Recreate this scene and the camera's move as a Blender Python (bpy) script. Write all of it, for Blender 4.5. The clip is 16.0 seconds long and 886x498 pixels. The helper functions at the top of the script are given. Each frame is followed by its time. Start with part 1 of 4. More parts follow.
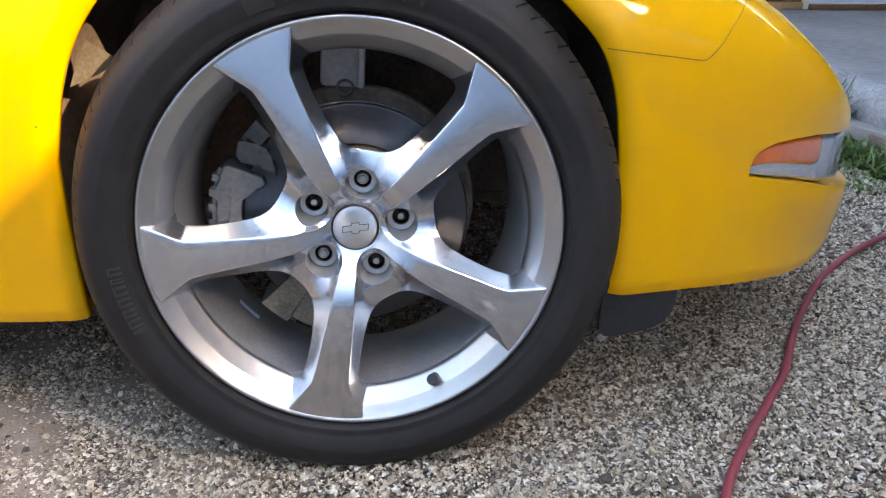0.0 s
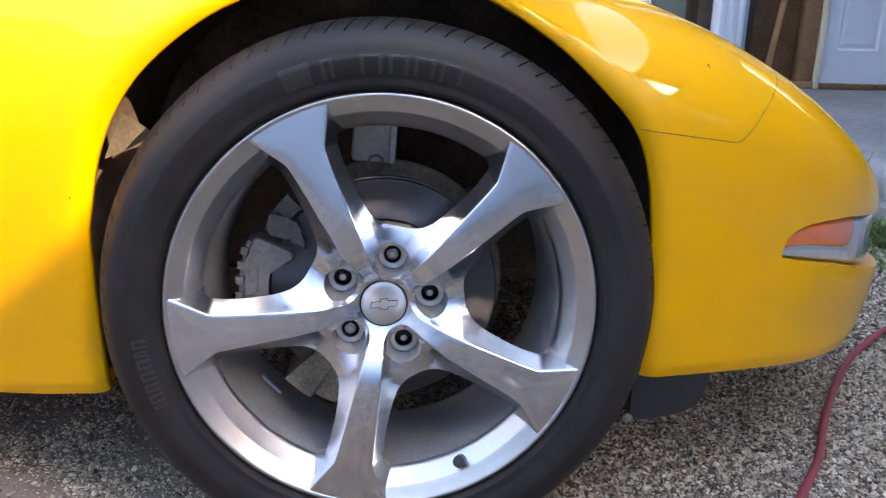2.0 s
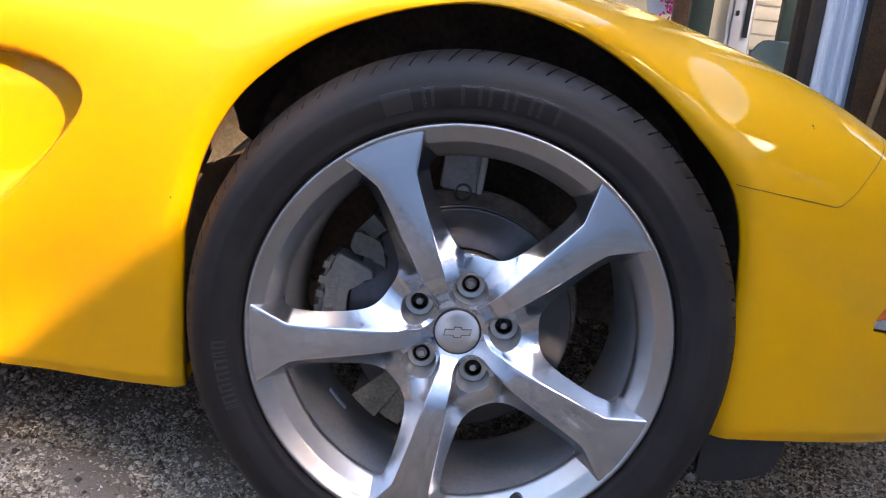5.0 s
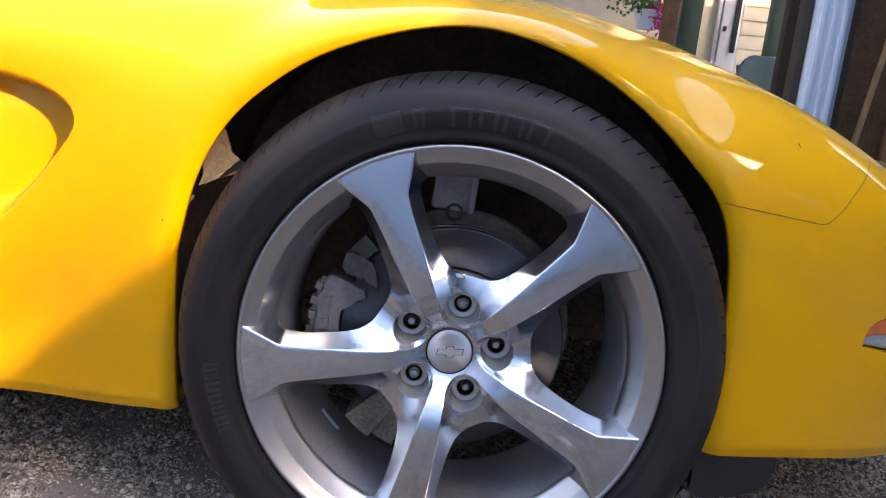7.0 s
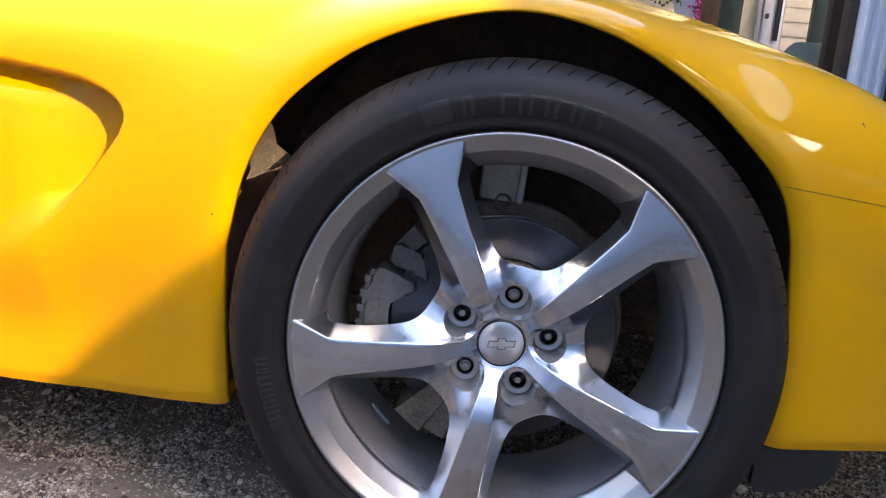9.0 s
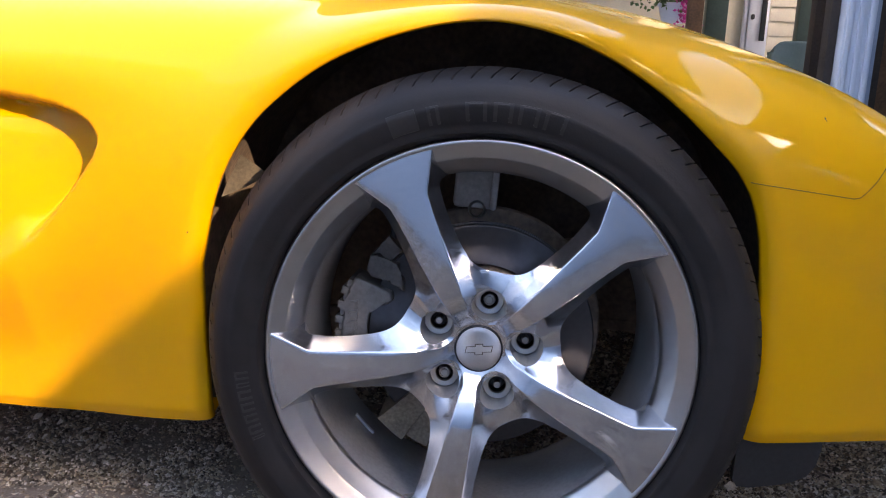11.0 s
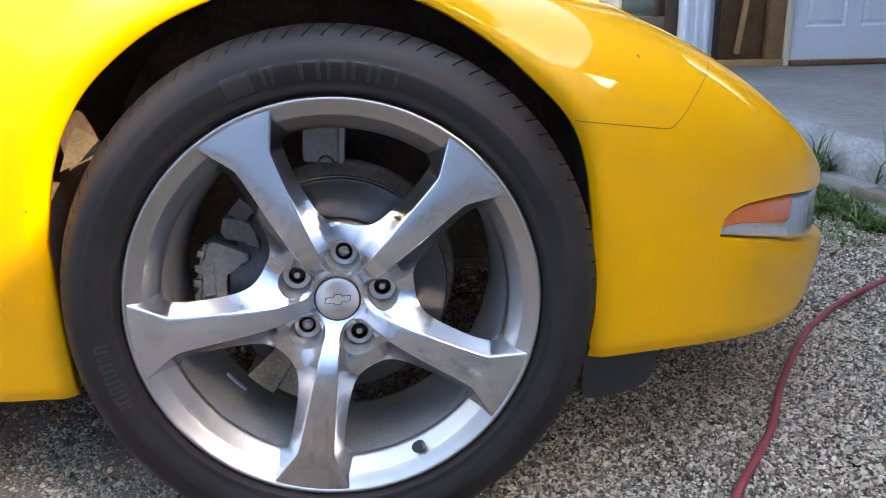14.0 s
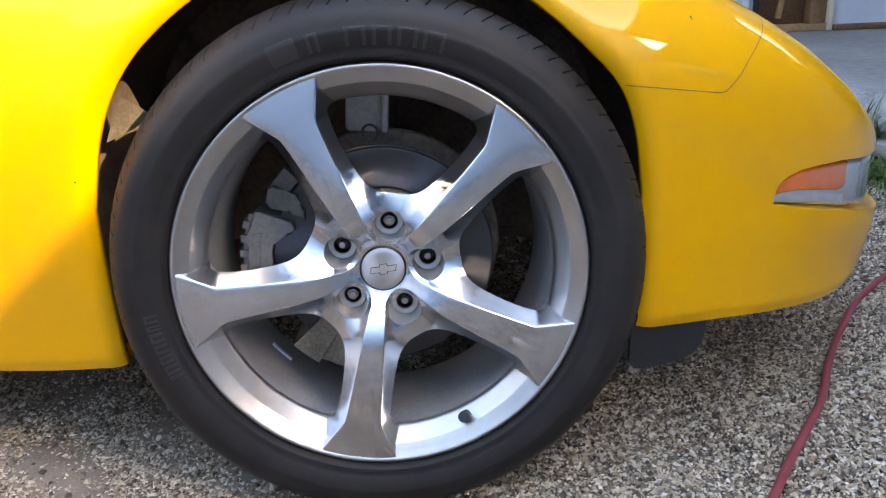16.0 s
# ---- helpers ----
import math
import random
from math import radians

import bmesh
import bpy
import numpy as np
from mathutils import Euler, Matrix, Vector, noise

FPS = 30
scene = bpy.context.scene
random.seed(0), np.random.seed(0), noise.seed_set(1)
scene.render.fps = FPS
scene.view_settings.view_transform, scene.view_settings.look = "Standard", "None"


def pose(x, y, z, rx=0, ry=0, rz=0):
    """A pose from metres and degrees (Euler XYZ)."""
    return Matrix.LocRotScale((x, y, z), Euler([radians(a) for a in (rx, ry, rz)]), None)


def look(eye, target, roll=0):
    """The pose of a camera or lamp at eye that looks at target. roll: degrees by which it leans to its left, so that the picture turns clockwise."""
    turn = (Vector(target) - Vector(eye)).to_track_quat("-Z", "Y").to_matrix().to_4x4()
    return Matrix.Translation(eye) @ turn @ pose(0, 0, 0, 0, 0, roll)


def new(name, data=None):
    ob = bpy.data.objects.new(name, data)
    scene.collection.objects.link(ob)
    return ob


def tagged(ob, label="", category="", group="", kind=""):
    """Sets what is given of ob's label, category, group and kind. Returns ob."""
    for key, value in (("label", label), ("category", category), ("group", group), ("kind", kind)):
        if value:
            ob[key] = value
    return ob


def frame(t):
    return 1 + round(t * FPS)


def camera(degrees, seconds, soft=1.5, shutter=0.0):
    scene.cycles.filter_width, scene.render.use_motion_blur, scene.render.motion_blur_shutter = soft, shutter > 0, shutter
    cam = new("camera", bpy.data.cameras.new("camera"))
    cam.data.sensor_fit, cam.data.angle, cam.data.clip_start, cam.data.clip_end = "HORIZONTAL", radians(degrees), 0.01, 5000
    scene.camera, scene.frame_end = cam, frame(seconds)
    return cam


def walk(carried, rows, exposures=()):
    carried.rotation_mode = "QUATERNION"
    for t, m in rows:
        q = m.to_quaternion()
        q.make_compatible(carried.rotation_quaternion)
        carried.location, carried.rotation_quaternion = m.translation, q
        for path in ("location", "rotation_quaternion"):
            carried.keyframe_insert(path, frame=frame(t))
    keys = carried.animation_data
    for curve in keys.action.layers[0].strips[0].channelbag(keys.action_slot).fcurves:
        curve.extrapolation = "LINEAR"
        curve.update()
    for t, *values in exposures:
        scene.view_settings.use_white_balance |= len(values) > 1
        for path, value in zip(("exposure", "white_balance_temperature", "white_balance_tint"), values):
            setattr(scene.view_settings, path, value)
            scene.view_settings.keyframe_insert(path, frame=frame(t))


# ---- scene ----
cam = camera(59.8, 16.0, soft=1.05, shutter=0.15)
# t, x, y, z, yaw, pitch, roll
ROWS = [
    (0, 0.0363, -0.903, 0.6756, -4.5391, -21.219, -0.4237), (0.5, 0.0265, -0.8892, 0.6652, -7.2732, -22.7915, -1.1001),
    (1, 0.0289, -0.9074, 0.6833, -10.1408, -21.3953, -1.6704), (1.5, 0.0215, -0.8973, 0.6818, -9.1854, -18.8485, -1.2461),
    (2, 0.0096, -0.8849, 0.682, -3.6436, -16.1838, -1.1895), (2.5, 0.0047, -0.8838, 0.6812, 0.0904, -15.3962, -2.6291),
    (3, -0.006, -0.8867, 0.6848, 2.769, -15.5415, -4.6369), (3.5, -0.0027, -0.8898, 0.6828, 4.4839, -15.0227, -5.2449),
    (6, -0.0114, -0.8889, 0.6882, 1.7446, -14.0192, -5.8025), (6.5, -0.0127, -0.8918, 0.6931, 1.7498, -13.5628, -5.6569),
    (7, -0.0072, -0.8921, 0.6913, 2.1075, -13.1988, -5.3815), (7.5, -0.01, -0.8888, 0.6894, 2.8186, -13.2943, -4.8487),
    (8, -0.0136, -0.8905, 0.6801, 3.2486, -13.2423, -4.3001), (8.5, -0.0261, -0.8788, 0.6777, 4.3405, -13.6567, -4.2823),
    (11, 0.0121, -0.8895, 0.6768, 4.1463, -12.6164, -1.6953), (11.5, 0.006, -0.8881, 0.6639, 1.7286, -14.7524, 0.818),
    (12, 0.0168, -0.8842, 0.6738, 0.0284, -17.6394, 1.1968), (12.5, 0.0608, -0.9111, 0.6806, -3.596, -19.1352, -2.5875),
    (13, 0.0595, -0.9187, 0.6938, -4.9386, -16.652, -0.5752), (13.5, 0.0611, -0.9257, 0.6959, -4.5849, -16.4271, 1.3939),
    (14, 0.0606, -0.9252, 0.6957, -5.1233, -16.8254, 1.1517), (14.5, 0.0596, -0.9275, 0.6992, -5.714, -16.8649, 0.6319),
    (15, 0.0586, -0.9309, 0.6998, -5.6156, -16.3167, 0.7025), (15.5, 0.0493, -0.9214, 0.6953, -5.142, -16.6994, 1.8464),
    (16, 0.0408, -0.9141, 0.6886, -3.036, -18.8126, 2.0619),
]
walk(cam, [(t, pose(x, y, z, 90 + pitch, roll, yaw)) for t, x, y, z, yaw, pitch, roll in ROWS],
     [(0, 3.50, 7800, 14), (1, 3.62, 7800, 14), (2, 3.42, 7500, 19), (3, 3.12, 7250, 20), (7, 3.02, 7250, 21), (8.5, 2.94, 7250, 21), (11, 2.81, 7250, 22), (11.5, 2.90, 7250, 21), (12, 3.08, 7450, 22), (12.5, 3.47, 7700, 15), (16, 3.44, 7650, 15)])

# ---- light ----
SUN = Vector((1.06, -1.0, 0.80)).normalized()          # towards the sun
world = bpy.data.worlds.new("sky")
scene.world = world
world.use_nodes = True
wn = world.node_tree.nodes
sky = wn.new("ShaderNodeTexSky")
sky.sky_type, sky.sun_disc = "NISHITA", False
sky.sun_elevation = math.asin(SUN.z)
sky.sun_rotation = math.atan2(SUN.x, SUN.y)
sky.dust_density, sky.air_density, sky.ozone_density = 1.8, 1.0, 0.3
world.node_tree.links.new(sky.outputs[0], wn["Background"].inputs[0])
wn["Background"].inputs[1].default_value = 0.18
sun = new("sun", bpy.data.lights.new("sun", "SUN"))
sun.data.energy, sun.data.angle, sun.data.color = 1.10, radians(0.3), (1.0, 0.78, 0.52)
sun.matrix_world = look(SUN * 20, (0, 0, 0))


# ---- materials ----
def material(name, color, rough=0.5, metal=0.0, coat=0.0, vary=0.0, scale=30.0, bump=0.0, bump_scale=200.0, rand=0.0, island=0.0,
             second=None, emission=None, alpha=1.0, trans=0.0, rough_vary=0.0, ior=1.5, spec=0.5):
    """A principled material: base colour with noise variation at two scales, a little bump, and variation per object or per island."""
    m = bpy.data.materials.new(name)
    m.use_nodes = True
    nt = m.node_tree
    n, l = nt.nodes, nt.links
    b = n["Principled BSDF"]
    b.inputs["Roughness"].default_value = rough
    b.inputs["Metallic"].default_value = metal
    b.inputs["Coat Weight"].default_value = coat
    b.inputs["Coat Roughness"].default_value = 0.03
    b.inputs["Transmission Weight"].default_value = trans
    b.inputs["IOR"].default_value = ior
    b.inputs["Base Color"].default_value = (*color, 1)
    b.inputs["Specular IOR Level"].default_value = spec
    co = n.new("ShaderNodeTexCoord")
    big, fine = n.new("ShaderNodeTexNoise"), n.new("ShaderNodeTexNoise")
    big.inputs["Scale"].default_value, fine.inputs["Scale"].default_value = scale, scale * 9
    big.inputs["Detail"].default_value, fine.inputs["Detail"].default_value = 5, 3
    l.new(co.outputs["Object"], big.inputs["Vector"])
    l.new(co.outputs["Object"], fine.inputs["Vector"])
    total = n.new("ShaderNodeMath")
    total.operation = "ADD"
    l.new(big.outputs["Fac"], total.inputs[0])
    l.new(fine.outputs["Fac"], total.inputs[1])
    if vary or second:
        half = n.new("ShaderNodeMapRange")
        half.inputs[1].default_value, half.inputs[2].default_value = 0.7, 1.3
        l.new(total.outputs[0], half.inputs[0])
        mix = n.new("ShaderNodeMix")
        mix.data_type = "RGBA"
        l.new(half.outputs[0], mix.inputs["Factor"])
        lo = second if second else tuple(c * (1 - vary) for c in color)
        hi = color if second else tuple(min(1, c * (1 + vary)) for c in color)
        mix.inputs["A"].default_value, mix.inputs["B"].default_value = (*lo, 1), (*hi, 1)
        out = mix.outputs["Result"]
        if rand or island:
            if island:
                r = n.new("ShaderNodeNewGeometry").outputs["Random Per Island"]
            else:
                r = n.new("ShaderNodeObjectInfo").outputs["Random"]
            hs = n.new("ShaderNodeHueSaturation")
            mr = n.new("ShaderNodeMapRange")
            amount = max(rand, island)
            mr.inputs[3].default_value, mr.inputs[4].default_value = 1 - amount, 1 + amount
            l.new(r, mr.inputs[0])
            l.new(mr.outputs[0], hs.inputs["Value"])
            l.new(out, hs.inputs["Color"])
            out = hs.outputs["Color"]
        l.new(out, b.inputs["Base Color"])
    if rough_vary:
        rr = n.new("ShaderNodeMapRange")
        rr.inputs[1].default_value, rr.inputs[2].default_value = 0.7, 1.3
        rr.inputs[3].default_value, rr.inputs[4].default_value = max(0.02, rough - rough_vary), rough + rough_vary
        l.new(total.outputs[0], rr.inputs[0])
        l.new(rr.outputs[0], b.inputs["Roughness"])
    if bump:
        bn, bp = n.new("ShaderNodeTexNoise"), n.new("ShaderNodeBump")
        bn.inputs["Scale"].default_value, bn.inputs["Detail"].default_value = bump_scale, 4
        bp.inputs["Strength"].default_value, bp.inputs["Distance"].default_value = bump, 0.002
        l.new(co.outputs["Object"], bn.inputs["Vector"])
        l.new(bn.outputs["Fac"], bp.inputs["Height"])
        l.new(bp.outputs["Normal"], b.inputs["Normal"])
    if emission:
        b.inputs["Emission Color"].default_value, b.inputs["Emission Strength"].default_value = (*emission[:3], 1), emission[3]
    return m


PAINT = material("yellow_paint", (0.72, 0.352, 0.002), 0.5, coat=0.7, vary=0.012, scale=6, rough_vary=0.04, spec=0.05)
PAINT.node_tree.nodes["Principled BSDF"].inputs["Coat Roughness"].default_value = 0.04
PAINT.node_tree.nodes["Principled BSDF"].inputs["Coat IOR"].default_value = 1.45
POLISHED = material("polished_alloy", (0.66, 0.675, 0.71), 0.15, 1.0, vary=0.10, scale=14, rough_vary=0.08)
SATIN = material("satin_alloy", (0.50, 0.492, 0.48), 0.33, 1.0, vary=0.05, scale=9)
PITTED = material("dull_pocket_alloy", (0.47, 0.455, 0.44), 0.45, 0.55, vary=0.2, scale=60, rough_vary=0.1)
BARREL = material("silver_barrel", (0.30, 0.303, 0.31), 0.45, 0.35, vary=0.18, scale=20, bump=0.1, bump_scale=150, rough_vary=0.1)
CAP = material("brushed_cap", (0.74, 0.74, 0.75), 0.42, 1.0, vary=0.06, scale=40)
EMBLEM = material("emblem_metal", (0.80, 0.80, 0.81), 0.30, 0.9)
RUBBER = material("tyre_rubber", (0.0215, 0.0195, 0.0195), 0.55, second=(0.0110, 0.0102, 0.0106), scale=5, bump=0.12, bump_scale=300, rough_vary=0.10, spec=0.28)
LETTER = material("moulded_rubber", (0.0175, 0.0162, 0.0165), 0.50, vary=0.2, scale=30)
BLACK = material("black_plastic", (0.017, 0.0185, 0.021), 0.45, vary=0.3, scale=20, bump=0.1)
LINER = material("wheel_well_liner", (0.19, 0.14, 0.105), 0.9, vary=0.4, scale=12, bump=0.3, bump_scale=80)
DUSTY = material("dusty_liner_patch", (0.095, 0.082, 0.062), 0.9, vary=0.35, scale=25, bump=0.5, bump_scale=120)
CAST = material("cast_alloy", (0.175, 0.163, 0.15), 0.55, 0.5, vary=0.25, scale=18, bump=0.4, bump_scale=180, rough_vary=0.1)
PALECAST = material("pale_cast_alloy", (0.50, 0.48, 0.45), 0.6, 0.2, vary=0.2, scale=18, bump=0.3, bump_scale=160)
IRON = material("dark_iron", (0.13, 0.118, 0.108), 0.6, 0.4, vary=0.25, scale=18, bump=0.4, bump_scale=180)
RUSTY = material("rusty_hardware", (0.24, 0.195, 0.145), 0.8, 0.3, vary=0.4, scale=25, bump=0.5, bump_scale=140)
ROTOR = material("brake_rotor", (0.062, 0.061, 0.064), 0.40, 0.9, vary=0.12, scale=14)
NUT = material("lug_steel", (0.45, 0.44, 0.43), 0.35, 1.0, vary=0.15, scale=40)
GROOVE = material("panel_gap_shadow", (0.15, 0.080, 0.008), 0.8)
AMBER = material("amber_lens", (0.64, 0.125, 0.004), 0.12, coat=0.8, vary=0.12, scale=50)
CLEAR = material("clear_lens", (0.30, 0.33, 0.37), 0.14, 0.0, coat=0.7, vary=0.1, scale=60)
HOSE = material("red_rubber_hose", (0.25, 0.045, 0.055), 0.55, vary=0.25, scale=20, bump=0.25, bump_scale=120, rough_vary=0.1)
GRAVEL = material("gravel_stone", (0.43, 0.37, 0.30), 0.85, vary=0.15, scale=60, bump=0.25, bump_scale=500)


def stone_colours(m, colours):
    """Gives every loose piece of a mesh one of several colours."""
    n, l = m.node_tree.nodes, m.node_tree.links
    ramp = n.new("ShaderNodeValToRGB")
    ramp.color_ramp.interpolation = "CONSTANT"
    while len(ramp.color_ramp.elements) < len(colours):
        ramp.color_ramp.elements.new(0.5)
    for k, c in enumerate(colours):
        ramp.color_ramp.elements[k].position = k / len(colours)
        ramp.color_ramp.elements[k].color = (*c, 1)
    l.new(n.new("ShaderNodeNewGeometry").outputs["Random Per Island"], ramp.inputs["Fac"])
    noise_mix = n.new("ShaderNodeMix")
    noise_mix.data_type, noise_mix.blend_type = "RGBA", "MULTIPLY"
    noise_mix.inputs["Factor"].default_value = 1.0
    grain, grey = n.new("ShaderNodeTexNoise"), n.new("ShaderNodeMapRange")
    grain.inputs["Scale"].default_value = 260
    l.new(n["Texture Coordinate"].outputs["Object"], grain.inputs["Vector"])
    grey.inputs[1].default_value, grey.inputs[2].default_value, grey.inputs[3].default_value, grey.inputs[4].default_value = 0.3, 0.7, 0.72, 1.15
    l.new(grain.outputs["Fac"], grey.inputs[0])
    l.new(ramp.outputs["Color"], noise_mix.inputs["A"])
    l.new(grey.outputs[0], noise_mix.inputs["B"])
    l.new(noise_mix.outputs["Result"], n["Principled BSDF"].inputs["Base Color"])


ROTOR.node_tree.nodes["Principled BSDF"].inputs["Anisotropic"].default_value = 0.6
rotor_tangent = ROTOR.node_tree.nodes.new("ShaderNodeTangent")
rotor_tangent.direction_type, rotor_tangent.axis = "RADIAL", "Y"
ROTOR.node_tree.links.new(rotor_tangent.outputs[0], ROTOR.node_tree.nodes["Principled BSDF"].inputs["Tangent"])
CAP.node_tree.nodes["Principled BSDF"].inputs["Anisotropic"].default_value = 0.85
radial = CAP.node_tree.nodes.new("ShaderNodeTangent")
radial.direction_type, radial.axis = "RADIAL", "Y"
CAP.node_tree.links.new(radial.outputs[0], CAP.node_tree.nodes["Principled BSDF"].inputs["Tangent"])
stone_colours(GRAVEL, [(0.526, 0.454, 0.349), (0.294, 0.227, 0.16), (0.60, 0.535, 0.435), (0.182, 0.149, 0.118), (0.432, 0.358, 0.26), (0.125, 0.092, 0.066), (0.352, 0.300, 0.235), (0.526, 0.427, 0.301), (0.227, 0.168, 0.115), (0.67, 0.60, 0.505), (0.400, 0.322, 0.235), (0.079, 0.061, 0.045)])
DIRT = material("packed_dirt", (0.27, 0.225, 0.185), 0.95, second=(0.165, 0.135, 0.108), scale=26, bump=0.8, bump_scale=260)
SOIL = material("gravel_bed", (0.105, 0.084, 0.066), 0.95, vary=0.5, scale=45, bump=1.0, bump_scale=110)


def gravel_cells(m, colours):
    """Small stones of several colours, the shade in their gaps painted dark, as the ground between and beyond the loose
    chips.
    """
    n, l = m.node_tree.nodes, m.node_tree.links
    cell, gap = n.new("ShaderNodeTexVoronoi"), n.new("ShaderNodeTexVoronoi")
    gap.feature = "DISTANCE_TO_EDGE"
    for v in (cell, gap):
        v.inputs["Scale"].default_value = 150
        l.new(n["Texture Coordinate"].outputs["Object"], v.inputs["Vector"])
    split, ramp = n.new("ShaderNodeSeparateColor"), n.new("ShaderNodeValToRGB")
    ramp.color_ramp.interpolation = "CONSTANT"
    while len(ramp.color_ramp.elements) < len(colours):
        ramp.color_ramp.elements.new(0.5)
    for k, c in enumerate(colours):
        ramp.color_ramp.elements[k].position = k / len(colours)
        ramp.color_ramp.elements[k].color = (*c, 1)
    l.new(cell.outputs["Color"], split.inputs[0])
    l.new(split.outputs[0], ramp.inputs["Fac"])
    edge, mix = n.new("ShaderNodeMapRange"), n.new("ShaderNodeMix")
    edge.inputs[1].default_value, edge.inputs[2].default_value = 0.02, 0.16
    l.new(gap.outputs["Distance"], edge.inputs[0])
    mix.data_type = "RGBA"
    # crevice shade put into the colour along the cell edges
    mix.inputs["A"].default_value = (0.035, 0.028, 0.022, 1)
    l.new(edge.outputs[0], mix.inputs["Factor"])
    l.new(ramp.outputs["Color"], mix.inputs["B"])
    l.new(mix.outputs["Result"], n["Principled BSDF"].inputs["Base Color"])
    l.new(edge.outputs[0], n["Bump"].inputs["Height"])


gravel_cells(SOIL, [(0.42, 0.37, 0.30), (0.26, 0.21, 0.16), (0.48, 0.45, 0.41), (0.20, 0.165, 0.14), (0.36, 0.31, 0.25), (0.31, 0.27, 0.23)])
GRASS = material("grass_blade", (0.085, 0.150, 0.038), 0.5, vary=0.25, scale=8, island=0.45)
CONCRETE = material("concrete", (0.262, 0.264, 0.268), 0.75, vary=0.12, scale=2.2, bump=0.2, bump_scale=120, second=(0.165, 0.167, 0.172))
EDGE = material("pale_concrete", (0.225, 0.235, 0.25), 0.85, vary=0.35, scale=8, bump=0.3, bump_scale=90)
FLAGSTONE = material("paving_stone", (0.19, 0.185, 0.18), 0.85, vary=0.2, scale=10, bump=0.4, bump_scale=70, rand=0.15)
OLDWOOD = material("weathered_wood", (0.155, 0.128, 0.105), 0.8, vary=0.3, scale=12, bump=0.4, bump_scale=60)
BROWNWOOD = material("brown_timber", (0.20, 0.100, 0.045), 0.65, vary=0.35, scale=7, bump=0.3, bump_scale=50, second=(0.09, 0.045, 0.02))
DARKWOOD = material("dark_timber", (0.042, 0.030, 0.023), 0.7, vary=0.3, scale=7, bump=0.2, bump_scale=50)
STAINED = material("stained_timber", (0.25, 0.135, 0.062), 0.65, vary=0.3, scale=9, bump=0.3, bump_scale=55)
PALEWOOD = material("pale_timber", (0.42, 0.25, 0.12), 0.65, vary=0.25, scale=10, bump=0.2, bump_scale=60)
WHITE = material("white_paint", (0.64, 0.69, 0.76), 0.45, vary=0.04, scale=10)
BLUEGREY = material("blue_grey_trim", (0.36, 0.43, 0.52), 0.5, vary=0.1, scale=10)
SIDING = material("cream_siding", (0.72, 0.66, 0.51), 0.6, vary=0.06, scale=10)
GREEN = material("dark_green_paint", (0.045, 0.075, 0.06), 0.5, vary=0.15, scale=10)
CHAIR = material("green_plastic", (0.12, 0.17, 0.15), 0.45, vary=0.1, scale=10)
GLASS = material("dark_glass", (0.03, 0.035, 0.04), 0.05, 0.0, coat=1.0)
PINK = material("pink_petal", (0.62, 0.05, 0.30), 0.6, vary=0.2, scale=30, island=0.3)
LEAF = material("leaf_green", (0.06, 0.13, 0.03), 0.5, vary=0.25, scale=10, island=0.4)


# ---- mesh helpers ----
def link(name, mesh, mat, parent=None, label="", sharp=35, smooth=True):
    """Links a mesh as one object, under a thing where a parent is given."""
    if smooth:
        mesh.shade_smooth()
        mesh.set_sharp_from_angle(angle=radians(sharp))
    mesh.materials.append(mat)
    ob = new(name, mesh)
    if parent:
        ob.parent = parent
    if label:
        ob["label"] = label
    return ob


def part(name, bm, mat, parent=None, label="", sharp=35, smooth=True):
    mesh = bpy.data.meshes.new(name)
    bmesh.ops.recalc_face_normals(bm, faces=bm.faces[:])
    bm.to_mesh(mesh)
    bm.free()
    return link(name, mesh, mat, parent, label, sharp, smooth)


def thing(name, m, label, category, group="", kind=""):
    ob = new(name)
    ob.matrix_world = m
    ob.empty_display_size = 0.1
    return tagged(ob, label, category, group, kind)


def lathe(profile, steps=96, axis="y", start=0.0, end=360.0):
    """A bmesh: the profile (radius, height) turned about the y axis (height along +y) or the z axis."""
    bm = bmesh.new()
    full = abs(end - start) >= 359.9
    rings = []
    for k in range(steps + (0 if full else 1)):
        a = radians(start + (end - start) * k / steps)
        c, s = math.cos(a), math.sin(a)
        rings.append([bm.verts.new((r * c, h, r * s) if axis == "y" else (r * c, r * s, h)) for r, h in profile])
    for k in range(steps):
        a, b = rings[k], rings[(k + 1) % len(rings)]
        for i in range(len(profile) - 1):
            bm.faces.new((a[i], a[i + 1], b[i + 1], b[i]))
    bmesh.ops.remove_doubles(bm, verts=bm.verts[:], dist=1e-6)
    return bm


def box(sx, sy, sz, bevel=0.004, at=(0, 0, 0), bm=None, m=None):
    """A bevelled box with its centre at the place given."""
    out = bmesh.new()
    bmesh.ops.create_cube(out, size=1.0)
    bmesh.ops.scale(out, vec=(sx, sy, sz), verts=out.verts[:])
    if bevel:
        bmesh.ops.bevel(out, geom=out.edges[:], offset=min(bevel, 0.45 * min(sx, sy, sz)), segments=2, affect="EDGES", profile=0.5)
    bmesh.ops.transform(out, matrix=Matrix.Translation(at) @ (m or Matrix()), verts=out.verts[:])
    if bm is None:
        return out
    tmp = bpy.data.meshes.new("tmp")
    out.to_mesh(tmp)
    out.free()
    bm.from_mesh(tmp)
    bpy.data.meshes.remove(tmp)
    return bm


